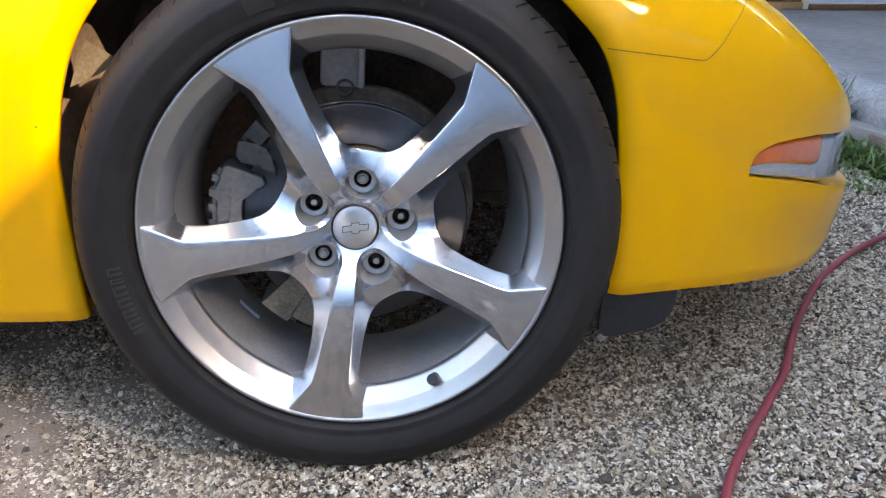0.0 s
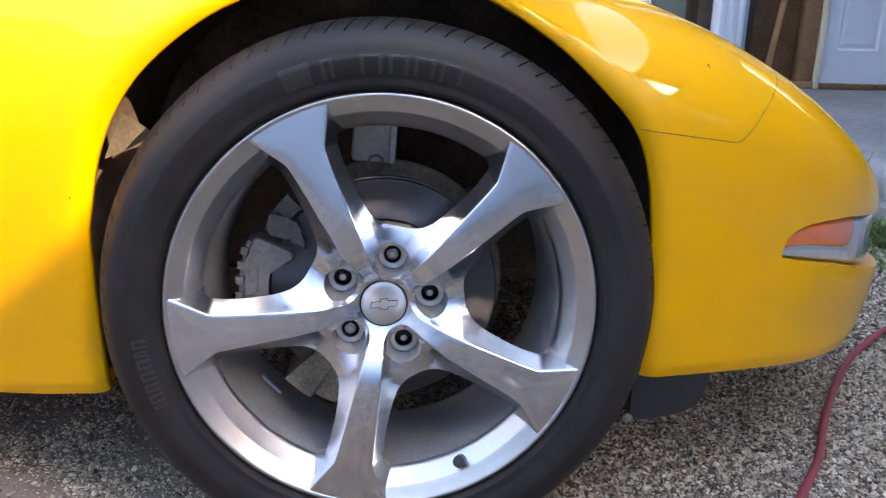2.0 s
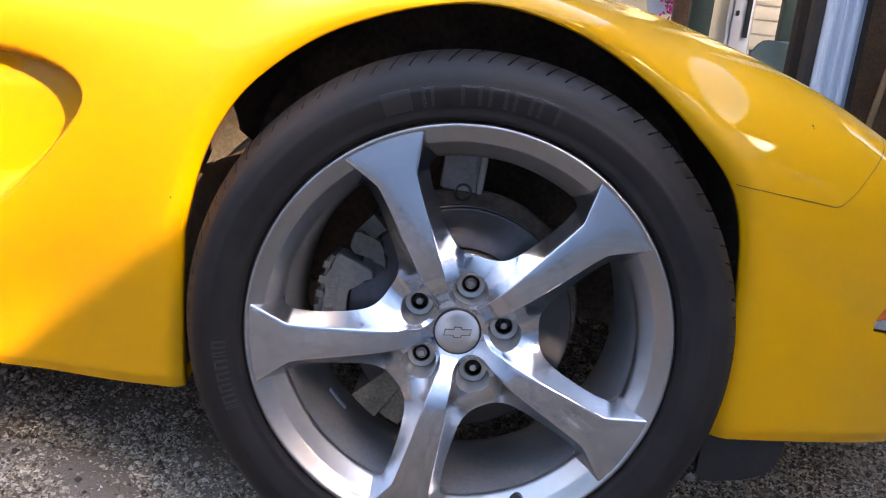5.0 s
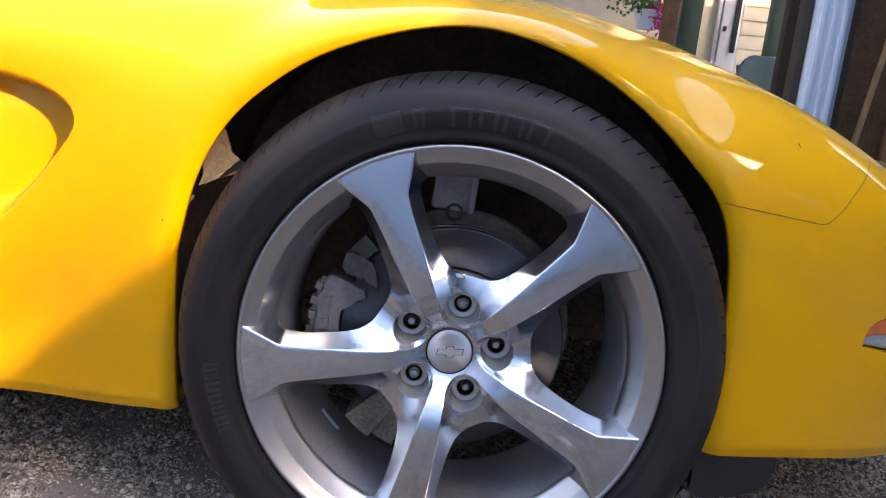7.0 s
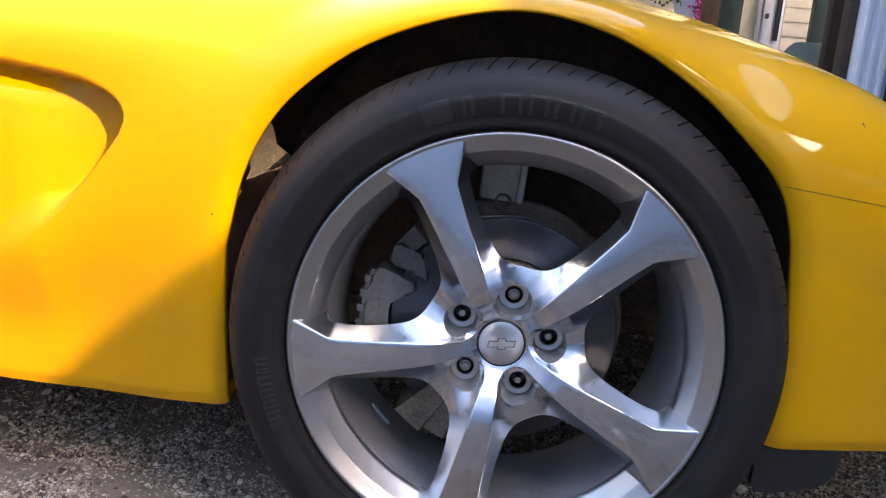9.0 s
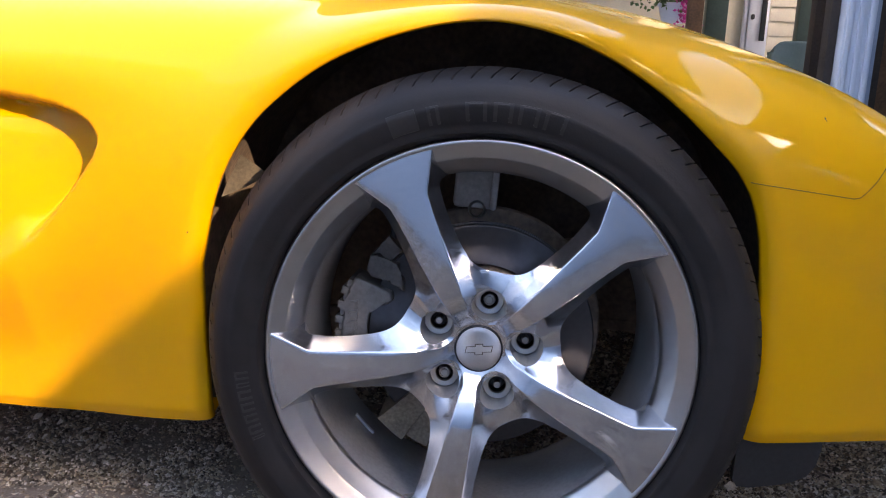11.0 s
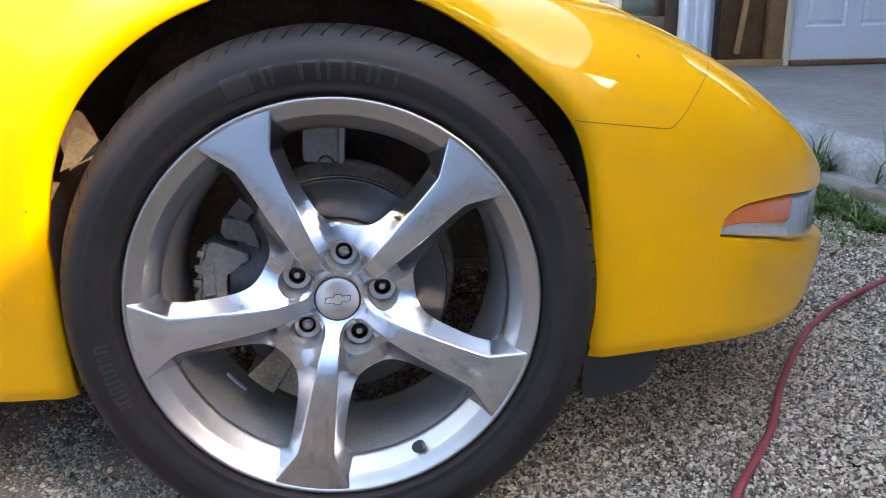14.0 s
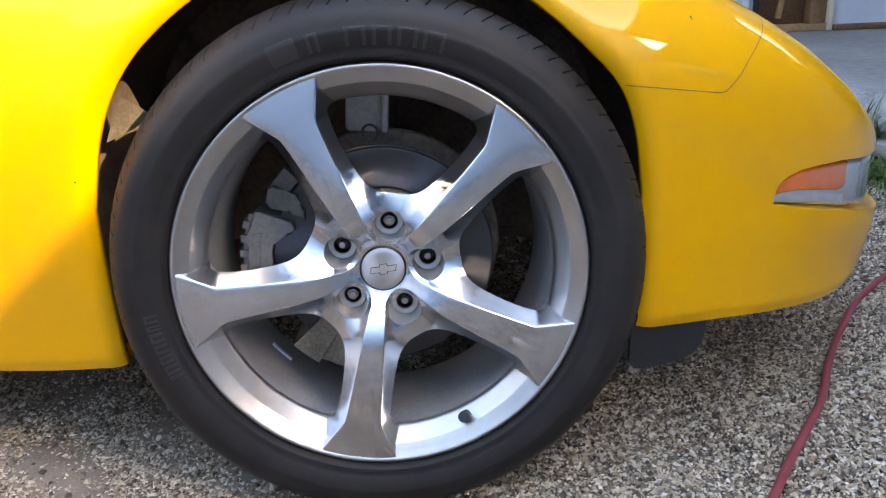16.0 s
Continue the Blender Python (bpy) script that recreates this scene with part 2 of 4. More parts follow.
def tube(points, radius, sides=12, closed=False):
    """A bmesh: a round tube along points."""
    bm = bmesh.new()
    pts = [Vector(p) for p in points]
    rings = []
    for i, p in enumerate(pts):
        d = (pts[min(i + 1, len(pts) - 1)] - pts[max(i - 1, 0)]).normalized()
        side = d.cross(Vector((0, 0, 1)))
        if side.length < 1e-3:
            side = d.cross(Vector((0, 1, 0)))
        side.normalize()
        up = side.cross(d)
        rings.append([bm.verts.new(p + radius * (math.cos(2 * math.pi * k / sides) * side + math.sin(2 * math.pi * k / sides) * up)) for k in range(sides)])
    for a, b in zip(rings, rings[1:]):
        for k in range(sides):
            bm.faces.new((a[k], a[(k + 1) % sides], b[(k + 1) % sides], b[k]))
    bm.faces.new(rings[0][::-1])
    bm.faces.new(rings[-1])
    return bm


def smooth_curve(points, steps=12):
    """Catmull-Rom through points."""
    p = [Vector(q) for q in points]
    p = [2 * p[0] - p[1]] + p + [2 * p[-1] - p[-2]]
    out = []
    for i in range(1, len(p) - 2):
        for k in range(steps):
            t = k / steps
            out.append(0.5 * (2 * p[i] + (p[i + 1] - p[i - 1]) * t + (2 * p[i - 1] - 5 * p[i] + 4 * p[i + 1] - p[i + 2]) * t * t
                              + (3 * p[i] - p[i - 1] - 3 * p[i + 1] + p[i + 2]) * t ** 3))
    out.append(p[-2])
    return out


def grid_mesh(name, rows):
    """A mesh from rows of points of equal length."""
    n = len(rows[0])
    verts = [tuple(p) for row in rows for p in row]
    faces = [(i * n + j, i * n + j + 1, (i + 1) * n + j + 1, (i + 1) * n + j) for i in range(len(rows) - 1) for j in range(n - 1)]
    me = bpy.data.meshes.new(name)
    me.from_pydata(verts, [], faces)
    return me


def soften(table, width):
    """A table with its corners rounded over the width given."""
    a, b = table[0][0], table[-1][0]
    xs = np.linspace(a, b, 600)
    pad = np.arange(-40, 41) / 40 * width
    ys = np.array([np.mean(np.interp(x + pad, [q for q, _ in table], [r for _, r in table])) for x in xs])
    return list(zip(xs.tolist(), ys.tolist()))


def lerp(table, x):
    lo, hi = 0, len(table) - 1
    if x <= table[0][0]:
        return table[0][1]
    if x >= table[hi][0]:
        return table[hi][1]
    while hi - lo > 1:
        mid = (lo + hi) // 2
        if table[mid][0] <= x:
            lo = mid
        else:
            hi = mid
    (a, p), (b, q) = table[lo], table[hi]
    return p + (q - p) * (x - a) / (b - a)


def ease(a, b, x):
    t = min(1.0, max(0.0, (x - a) / (b - a)))
    return t * t * (3 - 2 * t)


# ---- the car ----
Y_MID = 0.95
car = thing("sports_car", Matrix(), "glossy yellow sports car with low nose parked on gravel", "car")
TOP = [(-2.0, 0.86), (-0.6, 0.83), (-0.2, 0.815), (0.1, 0.80), (0.25, 0.775), (0.43, 0.727), (0.55, 0.671), (0.62, 0.634), (0.68, 0.597), (0.77, 0.527), (0.85, 0.464),
       (0.92, 0.409), (1.01, 0.345)]
MID = [(-2.0, 0.47), (0.3, 0.46), (0.6, 0.42), (0.8, 0.385), (1.01, 0.33)]
LOW = [(-2.0, 0.200), (-0.75, 0.196), (-0.62, 0.1905), (-0.54, 0.1915), (-0.46, 0.200), (-0.38, 0.2115), (-0.35, 0.213), (0.34, 0.233), (0.42, 0.234), (0.5, 0.230), (0.61, 0.216), (0.72, 0.199), (0.8, 0.195), (0.99, 0.20)]
TOP, MID, LOW = soften(TOP, 0.09), soften(MID, 0.08), soften(LOW, 0.04)
ARCH = smooth_curve([(x, 0, z) for x, z in ((-0.360, 0.434), (-0.339, 0.524), (-0.309, 0.588), (-0.265, 0.640), (-0.193, 0.692), (-0.102, 0.728), (-0.016, 0.743),
                    (0.057, 0.735), (0.133, 0.709), (0.205, 0.667), (0.262, 0.618), (0.311, 0.564), (0.334, 0.505), (0.345, 0.426))], 8)
ARCH_T = [(p.x, p.z) for p in ARCH]
X_REAR, X_FRONT = -0.360, 0.345
LENS_X = 0.538
LENS_LO = [(0.30, 0.392), (0.538, 0.389), (0.592, 0.376), (0.663, 0.358), (0.793, 0.316), (0.99, 0.255)]
LENS_HI = [(0.30, 0.405), (0.538, 0.401), (0.540, 0.409), (0.546, 0.417), (0.558, 0.424), (0.584, 0.430), (0.622, 0.430), (0.68, 0.426), (0.766, 0.411), (0.82, 0.404), (0.99, 0.385)]
COVE_HI = [(-1.2, 0.66), (-0.70, 0.655), (-0.573, 0.637), (-0.540, 0.630), (-0.515, 0.620), (-0.500, 0.610), (-0.491, 0.599), (-0.488, 0.587)]
COVE_LO = [(-1.2, 0.30), (-0.70, 0.34), (-0.58, 0.457), (-0.535, 0.511), (-0.510, 0.542), (-0.496, 0.562), (-0.490, 0.575), (-0.488, 0.587)]


def plan(x):
    """The body's widest line in plan: its y at x, and the outward normal."""
    if x <= 0.30:
        return 0.033 + 0.02 * max(0.0, -x - 0.7), (0.0, -1.0)
    n, a = 2.05, 0.705
    q = min(0.9999, (x - 0.30) / a)
    y = Y_MID - 0.917 * (1 - q ** n) ** (1 / n)
    gx = q ** (n - 1) / a
    gy = ((Y_MID - y) / 0.917) ** (n - 1) / 0.917
    k = math.hypot(gx, gy)
    return y, (gx / k, -gy / k)


ARCH_R = sorted((math.atan2(z - 0.343, x), math.hypot(x, z - 0.343)) for x, z in ARCH_T)


def arch_gap(x, z):
    """The way from the edge of the wheel arch, in the side view."""
    straight = max(x - X_FRONT, X_REAR - x)
    if z < 0.41:
        return straight
    round_gap = math.hypot(x, z - 0.343) - lerp(ARCH_R, math.atan2(z - 0.343, x))
    k = ease(0.41, 0.47, z)
    return straight * (1 - k) + round_gap * k


def relief(x, z, low):
    """How far the skin stands out of the plain loft."""
    d = 0.0
    gap = arch_gap(x, z)
    if gap < 0.024:
        d -= 0.011 * (1 - max(0.0, gap) / 0.024) ** 2
    d -= 0.006 * (1 - ease(0, 0.024, z - low)) ** 2
    if x < -0.30:                                                    # waist behind the wheel, tucked in towards the sill
        k, zc = ease(-0.345, -0.60, x), 0.455 + 0.62 * (max(x, -0.62) + 0.38)
        d -= k * (0.020 * ease(0.70, 0.60, z) + 0.034 * (1 - ease(zc - 0.04, zc + 0.13, z))) + ease(-0.30, -0.40, x) * 0.016 * (1 - ease(0.20, 0.42, z))
    if x < -0.489:
        above, below = (lerp(COVE_HI, x) - z) * 0.95, (z - lerp(COVE_LO, x)) * 0.72 * (1 - 0.72 * ease(-0.545, -0.62, x))
        if above > 0 and below > 0:                                  # a sharp-edged vent, its inner panel coming back out to the rear
            inside = min(above, below) - 0.25 * max(0.0, 0.012 - abs(above - below)) ** 2 / 0.012
            d -= 0.042 * ease(0, 0.013, inside) * (1 - 0.70 * ease(-0.505, -0.66, x) * ease(0.0, 0.05, above))
    if x > 0.50:
        lo, hi = lerp(LENS_LO, x), lerp(LENS_HI, x)
        if lo < z < hi and x > LENS_X:
            d -= 0.020
        elif z <= lo:                                                # the lip below the lamp
            k = ease(LENS_X, 0.60, x)
            d += k * 0.012 * (1 - ease(0.010, 0.11, lo - z))
    return d


def skin(x, tau, out=0.0):
    """A point of the body: tau -1 at the lower edge, 0 at the widest line, 1 on the crown."""
    y0, (nx, ny) = plan(x)
    low, mid, top = lerp(LOW, x), lerp(MID, x), lerp(TOP, x)
    if tau <= 0:
        y, z = y0, low + (mid - low) * (1 + tau)
    else:
        psi, m = math.pi / 2 * tau ** 2.3, 4.4
        y = Y_MID - (Y_MID - y0) * max(0.0, math.cos(psi)) ** (2 / m)
        z = mid + (top - mid) * math.sin(psi) ** (2 / m)
        z += 0.05 * ease(0.25, 0.9, y) * ease(0.9, 0.3, x)
    d = relief(x, z, low) + out
    flare = ease(0.485, 0.385, math.hypot(x, z - 0.343)) * ease(0.36, 0.47, z) * ease(0.30, 0.06, x)
    y -= flare * max(0.0, y - 0.030)                                 # the wing stays upright round the arch
    fade = 1.0 if tau <= 0 else max(0.0, math.cos(math.pi / 2 * tau ** 2.3)) ** 0.6
    return Vector((x + nx * d * fade, y + ny * d * fade, z))


def tau_at(x, z):
    a, b = -1.0, 1.0
    for _ in range(40):
        c = (a + b) / 2
        if skin(x, c).z < z:
            a = c
        else:
            b = c
    return (a + b) / 2


def arch_z(x):
    return lerp(ARCH_T, x)


def body_mesh(name):
    xs = [-2.65 + 0.1 * i for i in range(14)] + [-1.25 + 0.03 * i for i in range(18)] + [-0.72 + 0.006 * i for i in range(13)] + [-0.64 + 0.003 * i for i in range(64)] + [-0.448 + 0.006 * i for i in range(15)] + [X_REAR - 0.0004]
    steps = 110
    arch_xs = [0.5 * (X_REAR + X_FRONT) - 0.5 * (X_FRONT - X_REAR) * math.cos(math.pi * i / steps) for i in range(steps + 1)]
    xs += arch_xs + [X_FRONT + 0.0004]
    xs += [0.351 + 0.006 * i for i in range(98)] + [0.9395 + 0.060 * (1 - (1 - i / 16) ** 2) for i in range(1, 17)] + [1.0025, 1.0045]
    xs += [LENS_X - 0.0002, LENS_X + 0.0002]
    xs.sort()
    front_of = xs.index(X_REAR)
    taus = list(range(190))

    def tau_row(x, j):
        """Rows follow the lamp's lower and upper edges."""
        low, mid, top = lerp(LOW, x), lerp(MID, x), lerp(TOP, x)
        lo, hi = lerp(LENS_LO, x), lerp(LENS_HI, x)
        if j < 36:
            z = low + (lo - 0.0003 - low) * j / 35
        elif j < 50:
            z = lo + 0.0003 + (hi - lo - 0.0006) * (j - 36) / 13
        else:
            z = hi + 0.0003
        if z <= mid:
            t = (z - low) / (mid - low) - 1
        else:
            t = (math.asin(min(1.0, ((z - mid) / (top - mid)) ** 2.2)) * 2 / math.pi) ** (1 / 2.3)
        return t if j < 50 else t + (1 - t) * (j - 50) / 139
    verts, index, faces = [], {}, []
    for i, x in enumerate(xs):
        lim = -1.0
        if X_REAR <= x <= X_FRONT:
            lim = tau_at(x, arch_z(x))
        last = None
        for j in taus:
            t = max(tau_row(x, j), lim)
            if last is not None and t == lim and last == lim:
                index[i, j] = index[i, j - 1]
                continue
            index[i, j] = len(verts)
            verts.append(skin(x, t))
            last = t
    for i in range(len(xs) - 1):
        cut = i == front_of - 1 or (xs[i] <= X_FRONT < xs[i + 1])
        for j in range(len(taus) - 1):
            if cut and 0.5 * (verts[index[i, j]].z + verts[index[i, j + 1]].z) < 0.43 and abs(xs[i]) < 0.365 and xs[i + 1] - xs[i] < 0.003:
                continue
            ring = []
            for key in ((i, j), (i + 1, j), (i + 1, j + 1), (i, j + 1)):
                if index[key] not in ring:
                    ring.append(index[key])
            if len(ring) > 2:
                faces.append(ring)
    # the lower edge rolls inward
    base = len(verts)
    edge_cols = [i for i, x in enumerate(xs) if not (X_REAR <= x <= X_FRONT)]
    low_index = {}
    for i in edge_cols:
        p, (nx, ny) = verts[index[i, 0]], plan(xs[i])[1]
        low_index[i] = len(verts)
        verts.append(p + Vector((-nx * 0.05, -ny * 0.05, 0.012)))
    for a, b in zip(edge_cols, edge_cols[1:]):
        if b == a + 1:
            faces.append([index[a, 0], low_index[a], low_index[b], index[b, 0]])
    me = bpy.data.meshes.new(name)
    me.from_pydata([tuple(v) for v in verts], [], faces)
    bm = bmesh.new()
    bm.from_mesh(me)
    bmesh.ops.dissolve_degenerate(bm, dist=1e-6, edges=bm.edges[:])
    bmesh.ops.recalc_face_normals(bm, faces=bm.faces[:])
    bm.to_mesh(me)
    bm.free()
    return me


link("body_shell", body_mesh("body_shell"), PAINT, car, "glossy yellow painted front wing and nose", sharp=66)

# the rolled edge of the wheel arch
edge = [(X_REAR - 0.001 * math.sin(k / 14 * math.pi), 0.213 + (0.430 - 0.213) * k / 14) for k in range(14)] + ARCH_T + \
       [(X_FRONT - 0.009 * (k / 14) ** 2 + 0.002 * math.sin(k / 14 * math.pi), 0.426 - (0.426 - 0.236) * k / 14) for k in range(1, 15)]
rows = []
for k, (x, z) in enumerate(edge):
    a, b = edge[max(0, k - 1)], edge[min(len(edge) - 1, k + 1)]
    t = Vector((b[0] - a[0], 0, b[1] - a[1])).normalized()
    inward = Vector((t.z, 0, -t.x))
    p = skin(x, tau_at(x, z))
    rows.append([p - inward * 0.001, p + inward * 0.0015 + Vector((0, 0.0015, 0)), p + inward * 0.002 + Vector((0, 0.005, 0)), p + inward * 0.001 + Vector((0, 0.014, 0)),
                 p - inward * 0.003 + Vector((0, 0.016, 0))])
link("arch_edge", grid_mesh("arch_edge", rows), PAINT, car, sharp=60)
rows = []
for k, (x, z) in enumerate(edge):
    a, b = edge[max(0, k - 1)], edge[min(len(edge) - 1, k + 1)]
    t = Vector((b[0] - a[0], 0, b[1] - a[1])).normalized()
    inward = Vector((t.z, 0, -t.x))
    p = skin(x, tau_at(x, z))
    rows.append([p + inward * 0.0008 + Vector((0, 0.012, 0)), p - inward * 0.006 + Vector((0, 0.03, 0)), p - inward * 0.022 + Vector((0, 0.06, 0)), p - inward * 0.026 + Vector((0, 0.36, 0)),
                 p + inward * 0.1 + Vector((0, 0.38, 0)), p + inward * 0.36 + Vector((0, 0.385, 0))])
link("wheel_well_liner", grid_mesh("wheel_well_liner", rows), LINER, car, "black plastic wheel well liner", sharp=60)


def on_skin(points, width, lift, name, mat, label=""):
    """A thin band that follows the body along points (x, z)."""
    rows = []
    pts = smooth_curve([(x, 0, z) for x, z in points], 10)
    for k, p in enumerate(pts):
        a, b = pts[max(0, k - 1)], pts[min(len(pts) - 1, k + 1)]
        t = (b - a).normalized()
        s = Vector((-t.z, 0, t.x)) * width / 2
        q = []
        for f in (-1, -0.4, 0.4, 1):
            c = p + s * f
            q.append(skin(c.x, tau_at(c.x, c.z), lift if abs(f) < 0.5 else lift * 0.3))
        rows.append(q)
    return link(name, grid_mesh(name, rows), mat, car, label, sharp=80)


on_skin([(0.314, 0.565), (0.345, 0.5615), (0.372, 0.558), (0.41, 0.553), (0.438, 0.549)], 0.0012, 0.0006, "panel_gap", GROOVE, "dark joint between wing and nose panel")
on_skin([(0.438, 0.549), (0.446, 0.550), (0.453, 0.5545), (0.468, 0.568), (0.484, 0.586), (0.505, 0.604), (0.528, 0.620), (0.545, 0.630)], 0.0012, 0.0006, "panel_gap", GROOVE,
        "dark joint between wing and nose panel")

rows = []
for i in range(40):                                                   # the joint between wing and bonnet along the crown
    x = 0.36 + 0.0058 * i
    rows.append([skin(x, 0.790 - 0.0016 * i + d, h) for d, h in ((-0.0024, -0.0004), (-0.0009, 0.0004), (0.0009, 0.0004), (0.0024, -0.0004))])
link("panel_gap", grid_mesh("panel_gap", rows), GROOVE, car, "dark joint between wing and bonnet", sharp=80)

# small chips in the paint
for x, z, s in ((0.612, 0.612, 0.0016), (0.406, 0.641, 0.0013), (0.407, 0.6385, 0.0008), (-0.370, 0.477, 0.0011)):
    centre = skin(x, tau_at(x, z), 0.0004)
    rows = []
    for i in range(5):
        rows.append([skin(x + s * (i / 2 - 1), tau_at(x + s * (i / 2 - 1), z + s * 1.3 * (j / 2 - 1)), 0.0005 if 0 < i < 4 and 0 < j < 4 else -0.0003) for j in range(5)])
    link("paint_chip", grid_mesh("paint_chip", rows), BLACK, car, "small dark paint chip")

# the marker lamp in the nose
def lens_patch(name, mat, x0, x1, f0, f1, lift, label, skirt=0.008, turn=0.0, lean=0.0):
    rows = []
    xs = [x0 + (x1 - x0) * i / 60 for i in range(61)]
    for x in xs:
        lo, hi = lerp(LENS_LO, x) + 0.0006, lerp(LENS_HI, x) - 0.0006
        n = 16
        col = []
        q = max(0.0, x - (x1 - 0.032)) / 0.032
        g0 = f0 + lean * (x1 - x) / (x1 - x0) + turn * (1 - math.sqrt(max(0.0, 1 - q * q)))
        for j in range(n + 1):
            z = lo + (hi - lo) * (g0 + (f1 - g0) * j / n)
            y0, (nx, ny) = plan(x)
            e, u = min(1.0, min(j, n - j) / 2.0), min(1.0, min(x - x0, x1 - x) / 0.006)
            d = lift - skirt * (1 - math.sqrt(max(0.0, 1 - (1 - e) ** 2))) - skirt * (1 - math.sqrt(max(0.0, 1 - (1 - u) ** 2)))
            col.append(Vector((x + nx * d, y0 + ny * d, z)))
        rows.append(col)
    return link(name, grid_mesh(name, rows), mat, car, label, sharp=70)


marker = lens_patch("marker_lamp", CLEAR, 0.5385, 0.88, 0.0, 1.0, -0.006, "clear grey marker lamp lens with amber centre")
amber = lens_patch("amber_lens", AMBER, 0.5405, 0.708, 0.30, 0.990, -0.0035, "orange amber lens", turn=0.30, lean=0.12)
amber.parent = marker
for i in range(44):                                                   # fine upright flutes in the clear strip under the amber
    x = 0.548 + 0.0036 * i
    lo, hi = lerp(LENS_LO, x), lerp(LENS_HI, x)
    y0, (nx, ny) = plan(x)
    rows = [[Vector((x + u + nx * d, y0 + ny * d, lo + (hi - lo) * f)) for u, d in ((-0.0011, -0.0062), (-0.0005, -0.0052), (0.0005, -0.0052), (0.0011, -0.0062))] for f in (0.10, 0.16, 0.22, 0.28)]
    link("lens_flute", grid_mesh("lens_flute", rows), CLEAR, marker)

# dark tray under the nose, and the engine bay floor
bm = bmesh.new()
for x0, x1, y0, y1, z in ((0.36, 0.62, 0.30, 1.6, 0.25), (-2.65, -0.36, 0.17, 1.73, 0.222), (-0.36, 0.36, 0.42, 1.48, 0.26)):
    box(x1 - x0, y1 - y0, 0.02, 0.005, ((x0 + x1) / 2, (y0 + y1) / 2, z), bm)
part("underbody_tray", bm, LINER, car, "black underbody tray")

# the black air deflector behind the nose
rows = []
outline = [(0.338, 0.245, 0.174), (0.345, 0.245, 0.164), (0.36, 0.245, 0.162), (0.40, 0.245, 0.166), (0.42, 0.245, 0.171), (0.436, 0.245, 0.179), (0.446, 0.243, 0.194), (0.450, 0.241, 0.217)]
for side in (0.0, 0.010):
    rows += [[Vector((x, 0.050 + side + 0.12 * (x - 0.336) + 0.05 * (zt - z), z)) for z in (zt, (2 * zt + zb) / 3, (zt + 2 * zb) / 3, zb)] for x, zt, zb in (outline if side == 0 else outline[::-1])]
rows.append(rows[0])
link("air_deflector", grid_mesh("air_deflector", rows), BLACK, car, "black rubber air deflector flap", sharp=50)

# added solid patch, shaped as the sunlit part of the dusty liner behind the tyre
bm = bmesh.new()
quad = [bm.verts.new(p) for p in ((-0.341, 0.10, 0.533), (-0.322, 0.10, 0.570), (-0.294, 0.13, 0.541), (-0.318, 0.115, 0.526), (-0.348, 0.095, 0.513))]
bm.faces.new(quad)
bmesh.ops.solidify(bm, geom=bm.faces[:], thickness=0.006)
part("liner_sun_patch", bm, DUSTY, car, "dusty tan patch in the shape of sunlight on the liner", smooth=False)

# the far half of the body and the closing panel behind
for ob in [o for o in car.children if o.name.startswith("body_shell")]:
    far = new("far_body_shell", ob.data)
    far.parent = car
    far.matrix_basis = Matrix.Translation((0, 2 * Y_MID, 0)) @ Matrix.Diagonal((1, -1, 1, 1))
bm = box(0.04, 1.7, 0.58, 0.01, (-2.64, Y_MID, 0.53))
part("bulkhead", bm, BLACK, car)

# ---- the wheel ----
wheel = thing("wheel", pose(0, 0, 0.343, -2.52, 0, 0), "polished five-spoke alloy wheel with low-profile black tyre", "wheel")
SPOKES = [115.43 - 72 * k for k in range(5)]
LUGS = [79.43 - 72 * k for k in range(5)]
LUG_R, BOWL = 0.060, 0.0265                                          # the nuts' circle, and the radius of the bowl round each nut
FACE_W = [(0.02, 0.0080), (0.048, 0.0096), (0.058, 0.0102), (0.075, 0.0118), (0.095, 0.0138), (0.12, 0.0160), (0.15, 0.0186), (0.19, 0.0218), (0.2085, 0.0240), (0.2115, 0.0250), (0.2145, 0.0264),
          (0.2585, 0.0508), (0.262, 0.0526)]
WEB_W = [(0.1030, 0.0640), (0.1038, 0.0545), (0.1050, 0.0495), (0.1068, 0.0460), (0.1090, 0.0432), (0.1125, 0.0404), (0.118, 0.0378), (0.126, 0.0360), (0.140, 0.0347), (0.165, 0.0342), (0.190, 0.0352), (0.203, 0.0372),
         (0.211, 0.0385), (0.217, 0.0410), (0.2210, 0.0448), (0.2235, 0.0520), (0.235, 0.0610), (0.248, 0.0640), (0.262, 0.0680)]
FACE_Y = soften([(0.02, 0.0400), (0.0290, 0.0390), (0.0345, 0.0362), (0.040, 0.0310), (0.05, 0.0220), (0.06, 0.0138), (0.07, 0.0075), (0.08, 0.0030), (0.09, 0.0003), (0.105, -0.0018), (0.12, -0.0026), (0.15, -0.0021), (0.20, -0.0005),
                 (0.2585, 0.0014), (0.262, 0.0015)], 0.006)
FLANK = [(0.03, 1.50), (0.045, 1.55), (0.06, 1.42), (0.08, 1.36), (0.10, 1.38), (0.125, 1.50), (0.15, 1.65), (0.20, 1.95), (0.262, 1.95)]


def spoke_y(r):
    return lerp(FACE_Y, r)


def disc_point(r, w, deg, y):
    a = radians(deg) + w / r
    return (r * math.cos(a), y, r * math.sin(a))


def bowl_depth(r, w):
    """How far past the rounded edge of the spoke's face a point lies, towards the bowl round the nut."""
    side = (w - lerp(FACE_W, r)) * 0.985
    a = math.pi / 5 - w / r
    ring = BOWL - math.hypot(r * math.cos(a) - LUG_R, r * math.sin(a))
    k = ease(0.050, 0.066, r)
    return ring * (1 - k) + side * k


